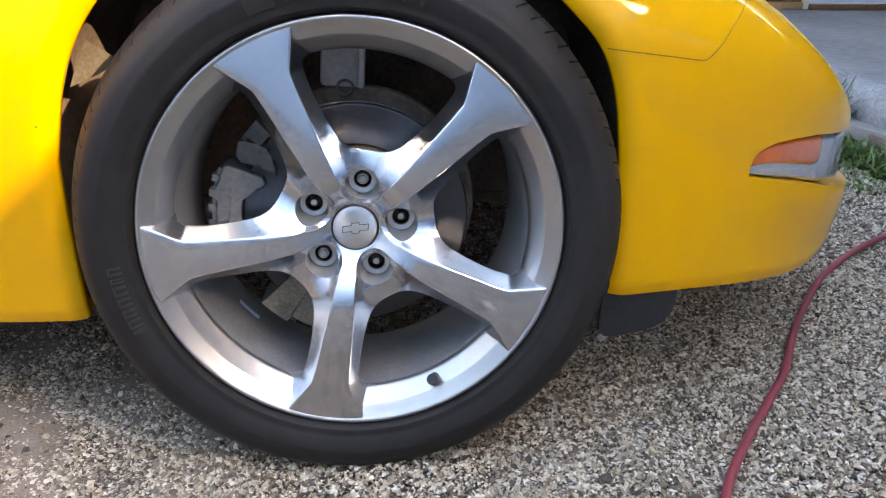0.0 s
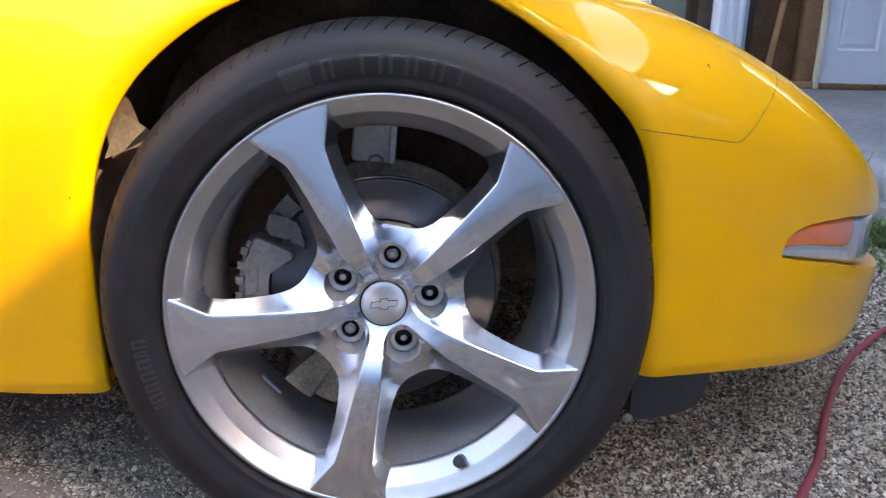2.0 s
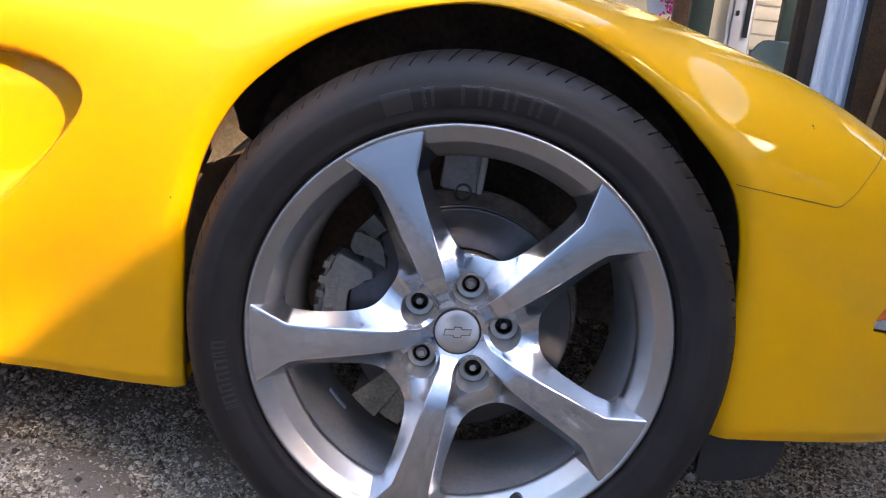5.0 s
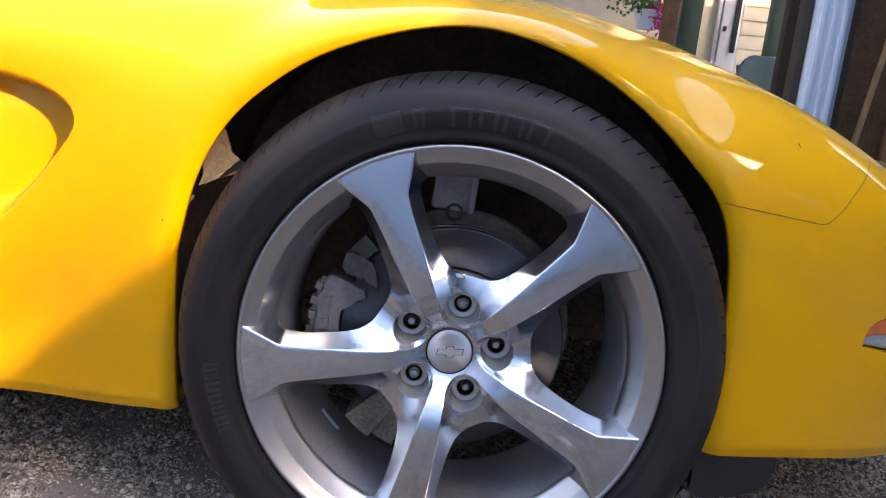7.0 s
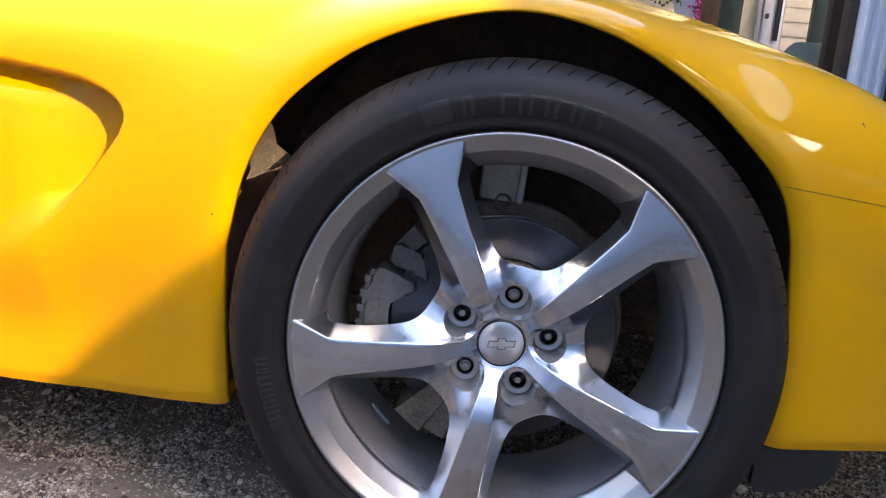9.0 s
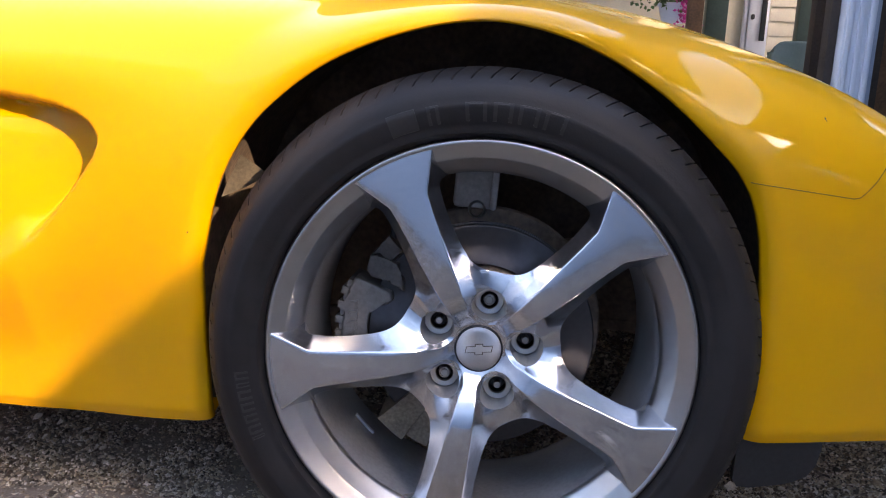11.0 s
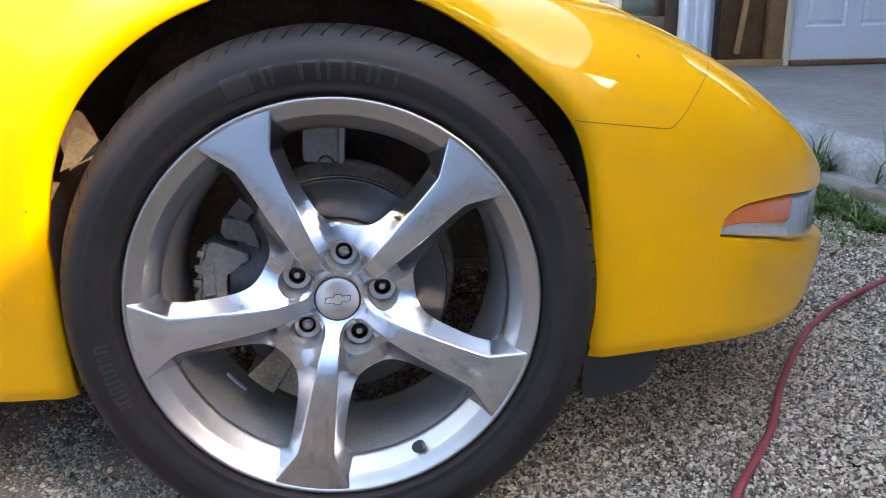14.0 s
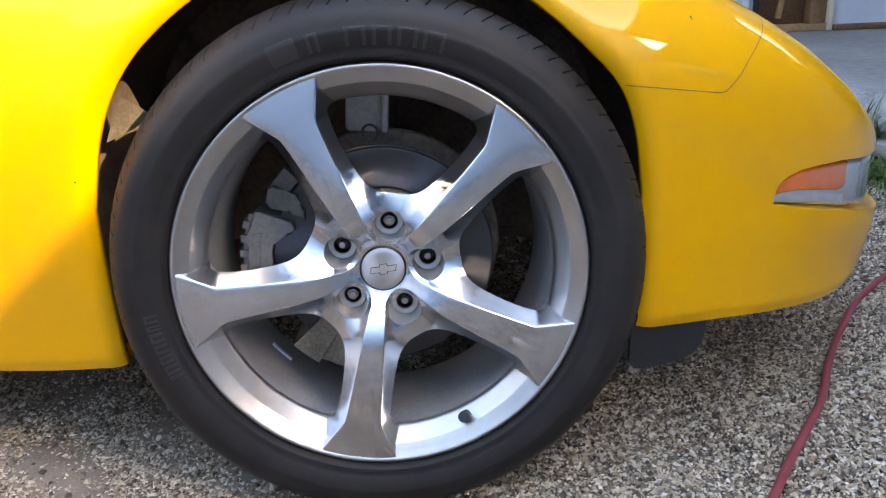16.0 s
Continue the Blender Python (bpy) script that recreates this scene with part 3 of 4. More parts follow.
def spoke_edge(r):
    """Half the width of the spoke's face at r, closed by the arc round the nut near the hub."""
    flat = lerp(FACE_W, r)
    c = (r * r + LUG_R ** 2 - BOWL ** 2) / (2 * r * LUG_R)
    arc = r * (math.pi / 5 - math.acos(max(-1.0, min(1.0, c))))
    k = ease(0.050, 0.066, r)
    return arc * (1 - k) + flat * k


def wheel_centre():
    """The spokes and the hub web as one solid, with round pockets for the nuts."""
    rs = [0.020, 0.026, 0.029] + [0.0305 + 0.0013 * i for i in range(28)] + [0.0675 + 0.0025 * i for i in range(14)] + [0.1018, 0.1030, 0.1038, 0.1050, 0.1068, 0.1090, 0.1125, 0.118, 0.124, 0.132] + \
         [0.140 + 0.009 * i for i in range(7)] + [0.2015, 0.2060, 0.2085, 0.2100, 0.2115, 0.2130, 0.2145, 0.217, 0.219, 0.221, 0.2225, 0.2235, 0.228, 0.234, 0.241, 0.248, 0.254, 0.2585, 0.262]
    lat = [0.0, 0.3, 0.6, 0.85, 0.93, 0.97, 1.0]
    side = [0.02, 0.045, 0.08, 0.12, 0.17, 0.23, 0.30, 0.38, 0.46, 0.54, 0.62, 0.70, 0.78, 0.86, 0.93, 0.97, 1.0]
    bm = bmesh.new()
    for deg in SPOKES:
        grid = []
        for r in rs:
            bound = r * math.pi / 5
            w2 = bound if r <= 0.1030 else min(bound, lerp(WEB_W, r))
            w1 = min(spoke_edge(r), 0.86 * w2)
            yf, steep, round_off = spoke_y(r), lerp(FLANK, r), 0.0009
            half = []
            for w in [w1 * f for f in lat] + [w1 + (w2 - w1) * f for f in side]:
                d = bowl_depth(r, w)
                crown = 0.0007 * min(1.0, w / w1) ** 2 * ease(0.06, 0.12, r) * ease(0.258, 0.22, r)
                past = 0.5 * (d + math.sqrt(d * d + round_off ** 2))                 # nought on the face, d in the bowl, round between
                k = ease(0.050, 0.066, r)
                reach = (BOWL - abs(r - LUG_R) + 0.0005) * (1 - k) + (bound - lerp(FACE_W, r)) * k
                x = max(0.0, min(1.0, past / max(0.002, reach)))
                deep = steep * max(0.002, reach) * (1 - (1 - x) ** 2) / 2 if x < 1 else steep * max(0.002, reach) / 2
                half.append((w, yf + crown + (min(deep, 0.034 + 0.010 * ease(0.2195, 0.2225, r)) if r > 0.2 else deep)))
            row = [disc_point(r, -w, deg, y) for w, y in half[::-1]] + [disc_point(r, w, deg, y) for w, y in half[1:]]
            grid.append([bm.verts.new(q) for q in row])
        for a, c in zip(grid, grid[1:]):
            for k in range(len(a) - 1):
                bm.faces.new((a[k], a[k + 1], c[k + 1], c[k]))
    bmesh.ops.remove_doubles(bm, verts=bm.verts[:], dist=2e-5)
    top = bm.faces[:]
    geo = bmesh.ops.extrude_face_region(bm, geom=top)
    moved = [v for v in geo["geom"] if isinstance(v, bmesh.types.BMVert)]
    for v in moved:                                                   # the back is narrower than the front
        r, a = math.hypot(v.co.x, v.co.z), math.degrees(math.atan2(v.co.z, v.co.x))
        deg = min(SPOKES, key=lambda q: abs((a - q + 180) % 360 - 180))
        w = radians((a - deg + 180) % 360 - 180) * r
        r2 = r - 0.012 * ease(0.05, 0.103, r) * ease(0.16, 0.103, r)
        v.co = disc_point(r2, w * (1 - 0.40 * ease(0.100, 0.115, r)) * r2 / r, deg, 0.064)
    bmesh.ops.recalc_face_normals(bm, faces=bm.faces[:])
    me = bpy.data.meshes.new("spokes")
    bm.to_mesh(me)
    bm.free()
    solid = new("spokes_solid", me)
    cb, cb2 = bmesh.new(), bmesh.new()
    for deg in LUGS:
        a = radians(deg)
        m = Matrix.Translation((0.060 * math.cos(a), 0.037, 0.060 * math.sin(a))) @ Matrix.Rotation(radians(90), 4, "X")
        bmesh.ops.create_cone(cb, cap_ends=True, segments=48, radius1=0.0194, radius2=0.0222, depth=0.050, matrix=m)
        m = Matrix.Translation((0.060 * math.cos(a), 0.065, 0.060 * math.sin(a))) @ Matrix.Rotation(radians(90), 4, "X")
        bmesh.ops.create_cone(cb2, cap_ends=True, segments=48, radius1=0.0182, radius2=0.0182, depth=0.040, matrix=m)
    cm = bpy.data.meshes.new("cutter")
    cb.to_mesh(cm)
    cb.free()
    cut = new("cutter", cm)
    cm2 = bpy.data.meshes.new("cutter")
    cb2.to_mesh(cm2)
    cb2.free()
    cut2 = new("cutter", cm2)
    for c in (cut, cut2):
        mod = solid.modifiers.new("pockets", "BOOLEAN")
        mod.object, mod.operation, mod.solver = c, "DIFFERENCE", "EXACT"
    dg = bpy.context.evaluated_depsgraph_get()
    out = bpy.data.meshes.new_from_object(solid.evaluated_get(dg))
    for o in (solid, cut, cut2):
        bpy.data.objects.remove(o)
    out.materials.clear()
    return out


spokes = link("spokes", wheel_centre(), POLISHED, wheel, "polished five-spoke wheel centre", sharp=38)
spokes.data.materials.append(PITTED)
for face in spokes.data.polygons:                                    # the walls of the nut pockets are duller
    for deg in LUGS:
        dx, dz = face.center.x - 0.060 * math.cos(radians(deg)), face.center.z - 0.060 * math.sin(radians(deg))
        if abs(face.normal.y) < 0.3 and math.hypot(face.center.x, face.center.z) > 0.104:
            face.material_index = 1                                  # the walls of the windows are cast and dull
        elif math.hypot(dx, dz) < 0.0226 and abs(face.normal.y) < 0.35 and face.normal.x * dx + face.normal.z * dz < 0:
            face.material_index = 1
part("rim_lip", lathe([(0.2600, 0.016), (0.2658, 0.012), (0.2665, 0.0075), (0.2661, 0.0045), (0.2652, 0.0022), (0.2640, 0.0006), (0.2626, -0.0002), (0.2608, -0.0002), (0.2590, 0.0008), (0.2572, 0.0024), (0.2500, 0.0072), (0.2440, 0.0112), (0.2425, 0.0124), (0.2415, 0.0136),
                       (0.2370, 0.0196), (0.2320, 0.0260), (0.2285, 0.0300), (0.2262, 0.0335), (0.2250, 0.0370)], 180), SATIN, wheel, "satin polished outer rim lip", sharp=50)
part("rim_barrel", lathe([(0.2250, 0.0370), (0.2238, 0.042), (0.2225, 0.060), (0.2220, 0.085), (0.2215, 0.15), (0.2235, 0.19), (0.2300, 0.200), (0.2480, 0.208), (0.2600, 0.212), (0.2620, 0.222),
                          (0.2560, 0.222), (0.2290, 0.207), (0.2290, 0.07), (0.2420, 0.050)], 180), BARREL, wheel, "brake-dusted silver inner barrel", sharp=50)

part("balance_weight", lathe([(0.2214, 0.1315), (0.2188, 0.1318), (0.2186, 0.1350), (0.2188, 0.1382), (0.2214, 0.1385)], 8, start=-141.5, end=-132.0), WHITE, wheel, "small pale stick-on balance weight")

# the tyre
TYRE = [(0.262, 0.016), (0.2645, 0.0085), (0.2680, 0.0045), (0.2700, -0.0005), (0.2725, -0.0050), (0.2760, -0.0062), (0.2790, -0.0055), (0.2830, -0.0075), (0.2920, -0.0108), (0.3010, -0.0122), (0.3050, -0.0124),
        (0.3060, -0.0118), (0.3120, -0.0106), (0.3190, -0.0072), (0.3250, -0.0025), (0.3262, -0.0010), (0.3305, 0.0045), (0.3345, 0.0110), (0.3380, 0.0190), (0.3408, 0.0275), (0.3425, 0.0360), (0.3445, 0.0500), (0.3450, 0.0620), (0.3350, 0.0630), (0.3350, 0.0720),
        (0.3452, 0.0730), (0.3455, 0.110), (0.335, 0.111), (0.335, 0.121), (0.3455, 0.122), (0.3452, 0.160), (0.335, 0.161), (0.335, 0.170), (0.3424, 0.171), (0.340, 0.205), (0.333, 0.225), (0.315, 0.240), (0.290, 0.240), (0.266, 0.222)]


def tyre_mesh():
    verts, faces = [], []
    turns = []
    n = 92
    for g in range(n):
        a = 360 / n * g
        turns += [(a, 0), (a + 0.08, 1), (a + 0.28, 1), (a + 0.36, 0), (a + 2.2, 0)]
    for a, cut in turns:
        for r, y in TYRE:
            lean = radians(a)
            r0 = r
            if 0.3255 < r0 and 0.0 < y < 0.060:
                lean -= radians(2.2) * ((r - 0.3255) / 0.015) ** 1.5
                if cut and 0.3340 < r0:
                    r -= 0.0036
                    y += 0.002
            if r > 0.31:
                r = 0.31 + (r - 0.31) * 1.17
            z = r * math.sin(lean)
            if z < -0.342:
                z = -0.342 + 0.15 * (z + 0.342)
                y -= 0.002 if r0 < 0.335 and y < 0.02 else 0.0
            verts.append((r * math.cos(lean), y, z))
    m, k = len(TYRE), len(turns)
    for i in range(k):
        for j in range(m - 1):
            a, b = i * m + j, ((i + 1) % k) * m + j
            faces.append((a, a + 1, b + 1, b))
    me = bpy.data.meshes.new("tyre")
    me.from_pydata(verts, [], faces)
    bm = bmesh.new()
    bm.from_mesh(me)
    bmesh.ops.recalc_face_normals(bm, faces=bm.faces[:])
    bm.to_mesh(me)
    bm.free()
    return me


tyre = link("tyre", tyre_mesh(), RUBBER, wheel, "worn black low-profile tyre with shoulder grooves", sharp=40)


def side_y(r):
    return lerp([(a, b) for a, b in TYRE[:21]], r)


def sidewall_patch(bm, a0, a1, r0, r1, lift):
    """A raised pad on the sidewall between two angles and two radii."""
    n, grid = 4, []
    for i in range(n + 1):
        a = radians(a0 + (a1 - a0) * i / n)
        grid.append([bm.verts.new((r * math.cos(a), side_y(r) + (0.001 if k in (0, 9) else -lift), r * math.sin(a))) for k, r in enumerate([r0] + [r0 + 0.0006 + (r1 - r0 - 0.0012) * i / 7 for i in range(8)] + [r1])])
    for p, q in zip(grid, grid[1:]):
        for k in range(9):
            bm.faces.new((p[k], p[k + 1], q[k + 1], q[k]))
    for g in (grid[0], grid[-1]):
        c = [bm.verts.new((v.co.x, v.co.y + 0.001, v.co.z)) for v in g]
        for k in range(9):
            bm.faces.new((g[k], g[k + 1], c[k + 1], c[k]))


for spans, tall in (([(103.5, 100.8), (95.0, 90.2), (88.8, 84.4), (83.2, 78.6), (77.4, 72.4)], (0.2850, 0.3075)),
                    ([(186.0, 188.0), (188.8, 190.0), (190.8, 193.2), (194.0, 196.2), (197.0, 199.0), (199.8, 202.0), (202.6, 203.4)], (0.2850, 0.3020))):
    for a0, a1 in spans:
        bm = bmesh.new()
        lo, hi = min(a0, a1), max(a0, a1)
        t = min(0.9, (hi - lo) * 0.28)
        sidewall_patch(bm, lo, lo + t, *tall, 0.0005)
        sidewall_patch(bm, hi - t, hi, *tall, 0.0005)
        sidewall_patch(bm, lo + t, hi - t, tall[1] - 0.0035, tall[1], 0.0005)
        part("moulded_mark", bm, LETTER, tyre, "faint raised moulded mark")
bm = bmesh.new()
sidewall_patch(bm, 106.0, 112.5, 0.2830, 0.3085, 0.0010)
part("moulded_pad", bm, LETTER, tyre, "faint raised rectangular pad")

# hub cap and nuts
cap = part("centre_cap", lathe([(0.0287, 0.050), (0.0287, 0.0378), (0.0283, 0.0368), (0.0278, 0.0365), (0.0200, 0.0360), (0.0100, 0.0356), (0.0003, 0.0355)], 64), CAP, wheel, "brushed silver centre cap", sharp=40)
part("cap_groove", lathe([(0.0298, 0.0400), (0.0298, 0.0366), (0.0293, 0.0362), (0.0287, 0.0364), (0.0286, 0.0400)], 64), BLACK, cap, "dark line round the cap")
CROSS = [(-0.0165, -0.0032), (-0.0045, -0.0032), (-0.0040, -0.0062), (0.0040, -0.0062), (0.0045, -0.0032), (0.0155, -0.0032), (0.0175, 0.0032), (0.0055, 0.0032), (0.0050, 0.0062), (-0.0030, 0.0062), (-0.0035, 0.0032), (-0.0145, 0.0032)]
for name, grow, y, high, mat, lab in (("emblem_bed", 0.0011, 0.0357, 0.0006, IRON, "dark bed round the emblem"), ("emblem", 0.0, 0.0352, 0.0012, EMBLEM, "small raised silver emblem shape")):
    bm, tilt = bmesh.new(), pose(0, y, 0, 0, -5, 0)
    f = bm.faces.new([bm.verts.new(tilt @ Vector((x + math.copysign(grow, x), 0, z + math.copysign(grow, z)))) for x, z in CROSS])
    g = bmesh.ops.extrude_face_region(bm, geom=[f])
    bmesh.ops.translate(bm, vec=(0, -high, 0), verts=[v for v in g["geom"] if isinstance(v, bmesh.types.BMVert)])
    part(name, bm, mat, cap, lab, smooth=False)
for k, deg in enumerate(LUGS):
    a = radians(deg)
    c = Vector((0.060 * math.cos(a), 0, 0.060 * math.sin(a)))
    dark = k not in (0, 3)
    # the hole round the nut is coloured black to stand for deep shade
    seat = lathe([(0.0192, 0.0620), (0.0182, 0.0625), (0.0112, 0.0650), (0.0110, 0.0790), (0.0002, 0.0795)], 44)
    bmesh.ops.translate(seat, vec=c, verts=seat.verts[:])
    part("lug_pocket", seat, BLACK, wheel, "nut pocket coloured black for the shade in its hole")
    lip = lathe([(0.0186, 0.0605), (0.0182, 0.0592), (0.0176, 0.0588), (0.0140, 0.0592), (0.0118, 0.0596), (0.0112, 0.0604), (0.0110, 0.0640)], 44)
    bmesh.ops.translate(lip, vec=c, verts=lip.verts[:])
    part("lug_seat", lip, SATIN, wheel, "satin nut seat")
    nut = bmesh.new()
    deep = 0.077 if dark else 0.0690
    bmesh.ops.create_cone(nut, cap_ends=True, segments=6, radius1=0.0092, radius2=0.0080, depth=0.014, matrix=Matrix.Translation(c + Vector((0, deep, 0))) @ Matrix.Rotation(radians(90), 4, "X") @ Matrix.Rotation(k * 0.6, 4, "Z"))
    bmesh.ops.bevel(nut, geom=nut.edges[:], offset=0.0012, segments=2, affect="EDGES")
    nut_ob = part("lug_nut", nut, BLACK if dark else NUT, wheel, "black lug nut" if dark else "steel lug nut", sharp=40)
    stud = lathe([(0.0046, 0.072), (0.0046, 0.0605), (0.0040, 0.0595), (0.0002, 0.0592)], 20)
    bmesh.ops.translate(stud, vec=c, verts=stud.verts[:])
    part("stud", stud, NUT, nut_ob, "bright steel stud end")
    if not dark:
        ring = lathe([(0.0074, 0.0640), (0.0072, 0.0605), (0.0060, 0.0600), (0.0056, 0.062)], 24)
        bmesh.ops.translate(ring, vec=c, verts=ring.verts[:])
        part("nut_collar", ring, NUT, nut_ob)

# valve
a = radians(-64.5)
er = Vector((math.cos(a), 0, math.sin(a)))
root, tip = er * 0.240 + Vector((0, 0.032, 0)), er * 0.2255 + Vector((0, 0.002, 0))
vb = tube([root, root.lerp(tip, 0.5), root.lerp(tip, 0.52), tip.lerp(root, 0.08), tip.lerp(root, 0.02), tip], 0.0078, 18)
part("tyre_valve", vb, BLACK, wheel, "black rubber tyre valve cap")

# ---- the brake behind the wheel ----
brake = thing("disc_brake", pose(0, 0, 0.343, -2.52, 0, 0), "grey disc brake with cast caliper behind spokes", "brake")
part("rotor", lathe([(0.098, 0.104)] + [(0.0985 + 0.0007 * k, 0.0940 + 0.00003 * (k % 2) + (0.00005 if k % 11 == 4 else 0.0)) for k in range(73)] + [(0.1498, 0.0942), (0.1512, 0.0955), (0.1515, 0.103), (0.146, 0.104), (0.146, 0.116), (0.1515, 0.117), (0.1515, 0.125), (0.09, 0.125)], 120), ROTOR, brake, "worn steel brake rotor with fine grooves", sharp=40)
part("rotor_hat", lathe([(0.0002, 0.082), (0.070, 0.082), (0.088, 0.083), (0.094, 0.087), (0.096, 0.110)], 72), RUSTY, brake, "rusty rotor hat")


def arc_block(bm, r0, r1, a0, a1, y0, y1, bevel=0.004, taper=0.0):
    n = max(3, int(abs(a1 - a0) / 5))
    rings = []
    for i in range(n + 1):
        a = radians(a0 + (a1 - a0) * i / n)
        rings.append([bm.verts.new((r * math.cos(a), y, r * math.sin(a))) for r, y in ((r0, y0 + taper), (r1, y0), (r1, y1), (r0, y1))])
    made = []
    for p, q in zip(rings, rings[1:]):
        for k in range(4):
            made.append(bm.faces.new((p[k], p[(k + 1) % 4], q[(k + 1) % 4], q[k])))
    made += [bm.faces.new(rings[0]), bm.faces.new(rings[-1][::-1])]
    edges = set(e for f in made for e in f.edges if e.calc_length() < 10)
    sharp = [e for e in edges if len(e.link_faces) == 2 and e.calc_face_angle(0) > 0.6]
    if bevel:
        bmesh.ops.bevel(bm, geom=sharp, offset=bevel, segments=2, affect="EDGES")


def prism(bm, outline, y0, y1, bevel=0.003):
    """A solid with the outline (x, z) between two depths, its front edges rounded."""
    front = [bm.verts.new((x, y0, z)) for x, z in outline]
    back = [bm.verts.new((x, y1, z)) for x, z in outline]
    f = bm.faces.new(front)
    bm.faces.new(back[::-1])
    for k in range(len(outline)):
        n = (k + 1) % len(outline)
        bm.faces.new((front[k], back[k], back[n], front[n]))
    bmesh.ops.bevel(bm, geom=f.edges[:], offset=bevel, segments=3, affect="EDGES", profile=0.5)


bm = bmesh.new()
arc_block(bm, 0.152, 0.190, 158, 199, 0.088, 0.165, 0.006, 0.004)
prism(bm, [(-0.161, 0.075), (-0.119, 0.057), (-0.116, 0.047), (-0.123, 0.041), (-0.141, 0.037), (-0.152, 0.030), (-0.155, 0.018), (-0.154, -0.004), (-0.145, -0.014), (-0.122, -0.018), (-0.114, -0.027), (-0.118, -0.037),
           (-0.160, -0.053), (-0.170, -0.052), (-0.179, -0.034), (-0.185, -0.008), (-0.183, 0.020), (-0.177, 0.042), (-0.176, 0.058), (-0.168, 0.074)], 0.078, 0.118, 0.004)
caliper = part("caliper", bm, CAST, brake, "grey cast alloy brake caliper", sharp=40)
bm = bmesh.new()
for k in range(6):
    arc_block(bm, 0.184, 0.194, 161 + 6.2 * k, 164 + 6.2 * k, 0.084, 0.16, 0.002)
part("caliper_rib", bm, CAST, caliper)
for k in range(4):
    part("cast_bar", box(0.0035, 0.003, 0.013, 0.0008, (-0.167 - 0.0015 * k, 0.0768, 0.044 - 0.014 * k), None, Matrix.Rotation(radians(80), 4, "Y")), CAST, caliper)
    part("cast_bar", box(0.0035, 0.003, 0.011, 0.0008, (-0.1625 - 0.0015 * k, 0.0768, 0.039 - 0.014 * k)), CAST, caliper)
bm = bmesh.new()
prism(bm, [(-0.153, 0.086), (-0.148, 0.105), (-0.137, 0.107), (-0.126, 0.098), (-0.110, 0.097), (-0.110, 0.083), (-0.102, 0.073), (-0.102, 0.058), (-0.108, 0.061), (-0.118, 0.071), (-0.124, 0.070), (-0.125, 0.075),
           (-0.132, 0.076), (-0.134, 0.073), (-0.147, 0.076)], 0.085, 0.150, 0.003)
arc_block(bm, 0.155, 0.180, 134, 148, 0.096, 0.14, 0.004)
part("caliper_bracket", bm, IRON, brake, "grey caliper bracket", sharp=40)
bm = bmesh.new()
arc_block(bm, 0.120, 0.180, 222, 236, 0.084, 0.16, 0.006)
arc_block(bm, 0.128, 0.172, 236.5, 247, 0.088, 0.15, 0.006)
part("lower_bracket", bm, RUSTY, brake, "rust-stained lower caliper bracket", sharp=40)
part("brake_hose", tube(smooth_curve([(-0.125, 0.12, 0.10), (-0.120, 0.12, 0.14), (-0.110, 0.13, 0.18), (-0.09, 0.16, 0.21)], 6), 0.005, 10), BLACK, brake, "black rubber brake hose")
bm = bmesh.new()
box(0.058, 0.035, 0.13, 0.007, (-0.013, 0.178, 0.228), bm, Matrix.Rotation(radians(4), 4, "Y"))
box(0.010, 0.03, 0.13, 0.004, (0.014, 0.160, 0.228), bm, Matrix.Rotation(radians(4), 4, "Y"))
knuckle = part("steering_knuckle", bm, PALECAST, brake, "pale cast steering knuckle")
ring = lathe([(0.0085, 0.0), (0.0105, 0.002), (0.0125, 0.0), (0.0105, -0.003), (0.0085, 0.0)], 24)
bmesh.ops.translate(ring, vec=(-0.012, 0.159, 0.163), verts=ring.verts[:])
part("bolt_ring", ring, NUT, knuckle)
part("splash_shield", lathe([(0.06, 0.165), (0.165, 0.165), (0.168, 0.170), (0.06, 0.172)], 60, start=-40, end=130), LINER, brake, "dark splash shield")


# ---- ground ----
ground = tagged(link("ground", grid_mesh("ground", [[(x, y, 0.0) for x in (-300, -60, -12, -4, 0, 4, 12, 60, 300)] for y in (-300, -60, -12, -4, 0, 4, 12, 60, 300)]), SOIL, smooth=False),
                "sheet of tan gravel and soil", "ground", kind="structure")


def pebble_shapes(count):
    """A few angular pebble shapes as vertex arrays on one topology."""
    bm = bmesh.new()
    bmesh.ops.create_icosphere(bm, subdivisions=1, radius=1.0)
    base = np.array([v.co[:] for v in bm.verts])
    faces = np.array([[v.index for v in f.verts] for f in bm.faces])
    bm.free()
    rng = np.random.default_rng(5)
    shapes = []
    for _ in range(count):
        p = base * (1 + rng.uniform(-0.32, 0.22, (len(base), 1)))
        p *= np.array([1.0, rng.uniform(0.6, 0.95), rng.uniform(0.4, 0.75)])
        shapes.append(p)
    return shapes, faces


def chip_shapes(count):
    """Cheap angular chips: crooked eight-sided stones."""
    base = np.array([(1, 0, 0), (0, 1, 0), (-1, 0, 0), (0, -1, 0), (0, 0, 1), (0, 0, -1)], float)
    faces = np.array([(0, 1, 4), (1, 2, 4), (2, 3, 4), (3, 0, 4), (1, 0, 5), (2, 1, 5), (3, 2, 5), (0, 3, 5)])
    rng = np.random.default_rng(6)
    shapes = []
    for _ in range(count):
        p = base * (1 + rng.uniform(-0.3, 0.3, (6, 1))) + rng.uniform(-0.35, 0.35, (6, 3)) * np.array([1, 1, 0.5])
        shapes.append(p * np.array([1.15, rng.uniform(0.75, 1.1), rng.uniform(0.55, 0.85)]))
    return shapes, faces


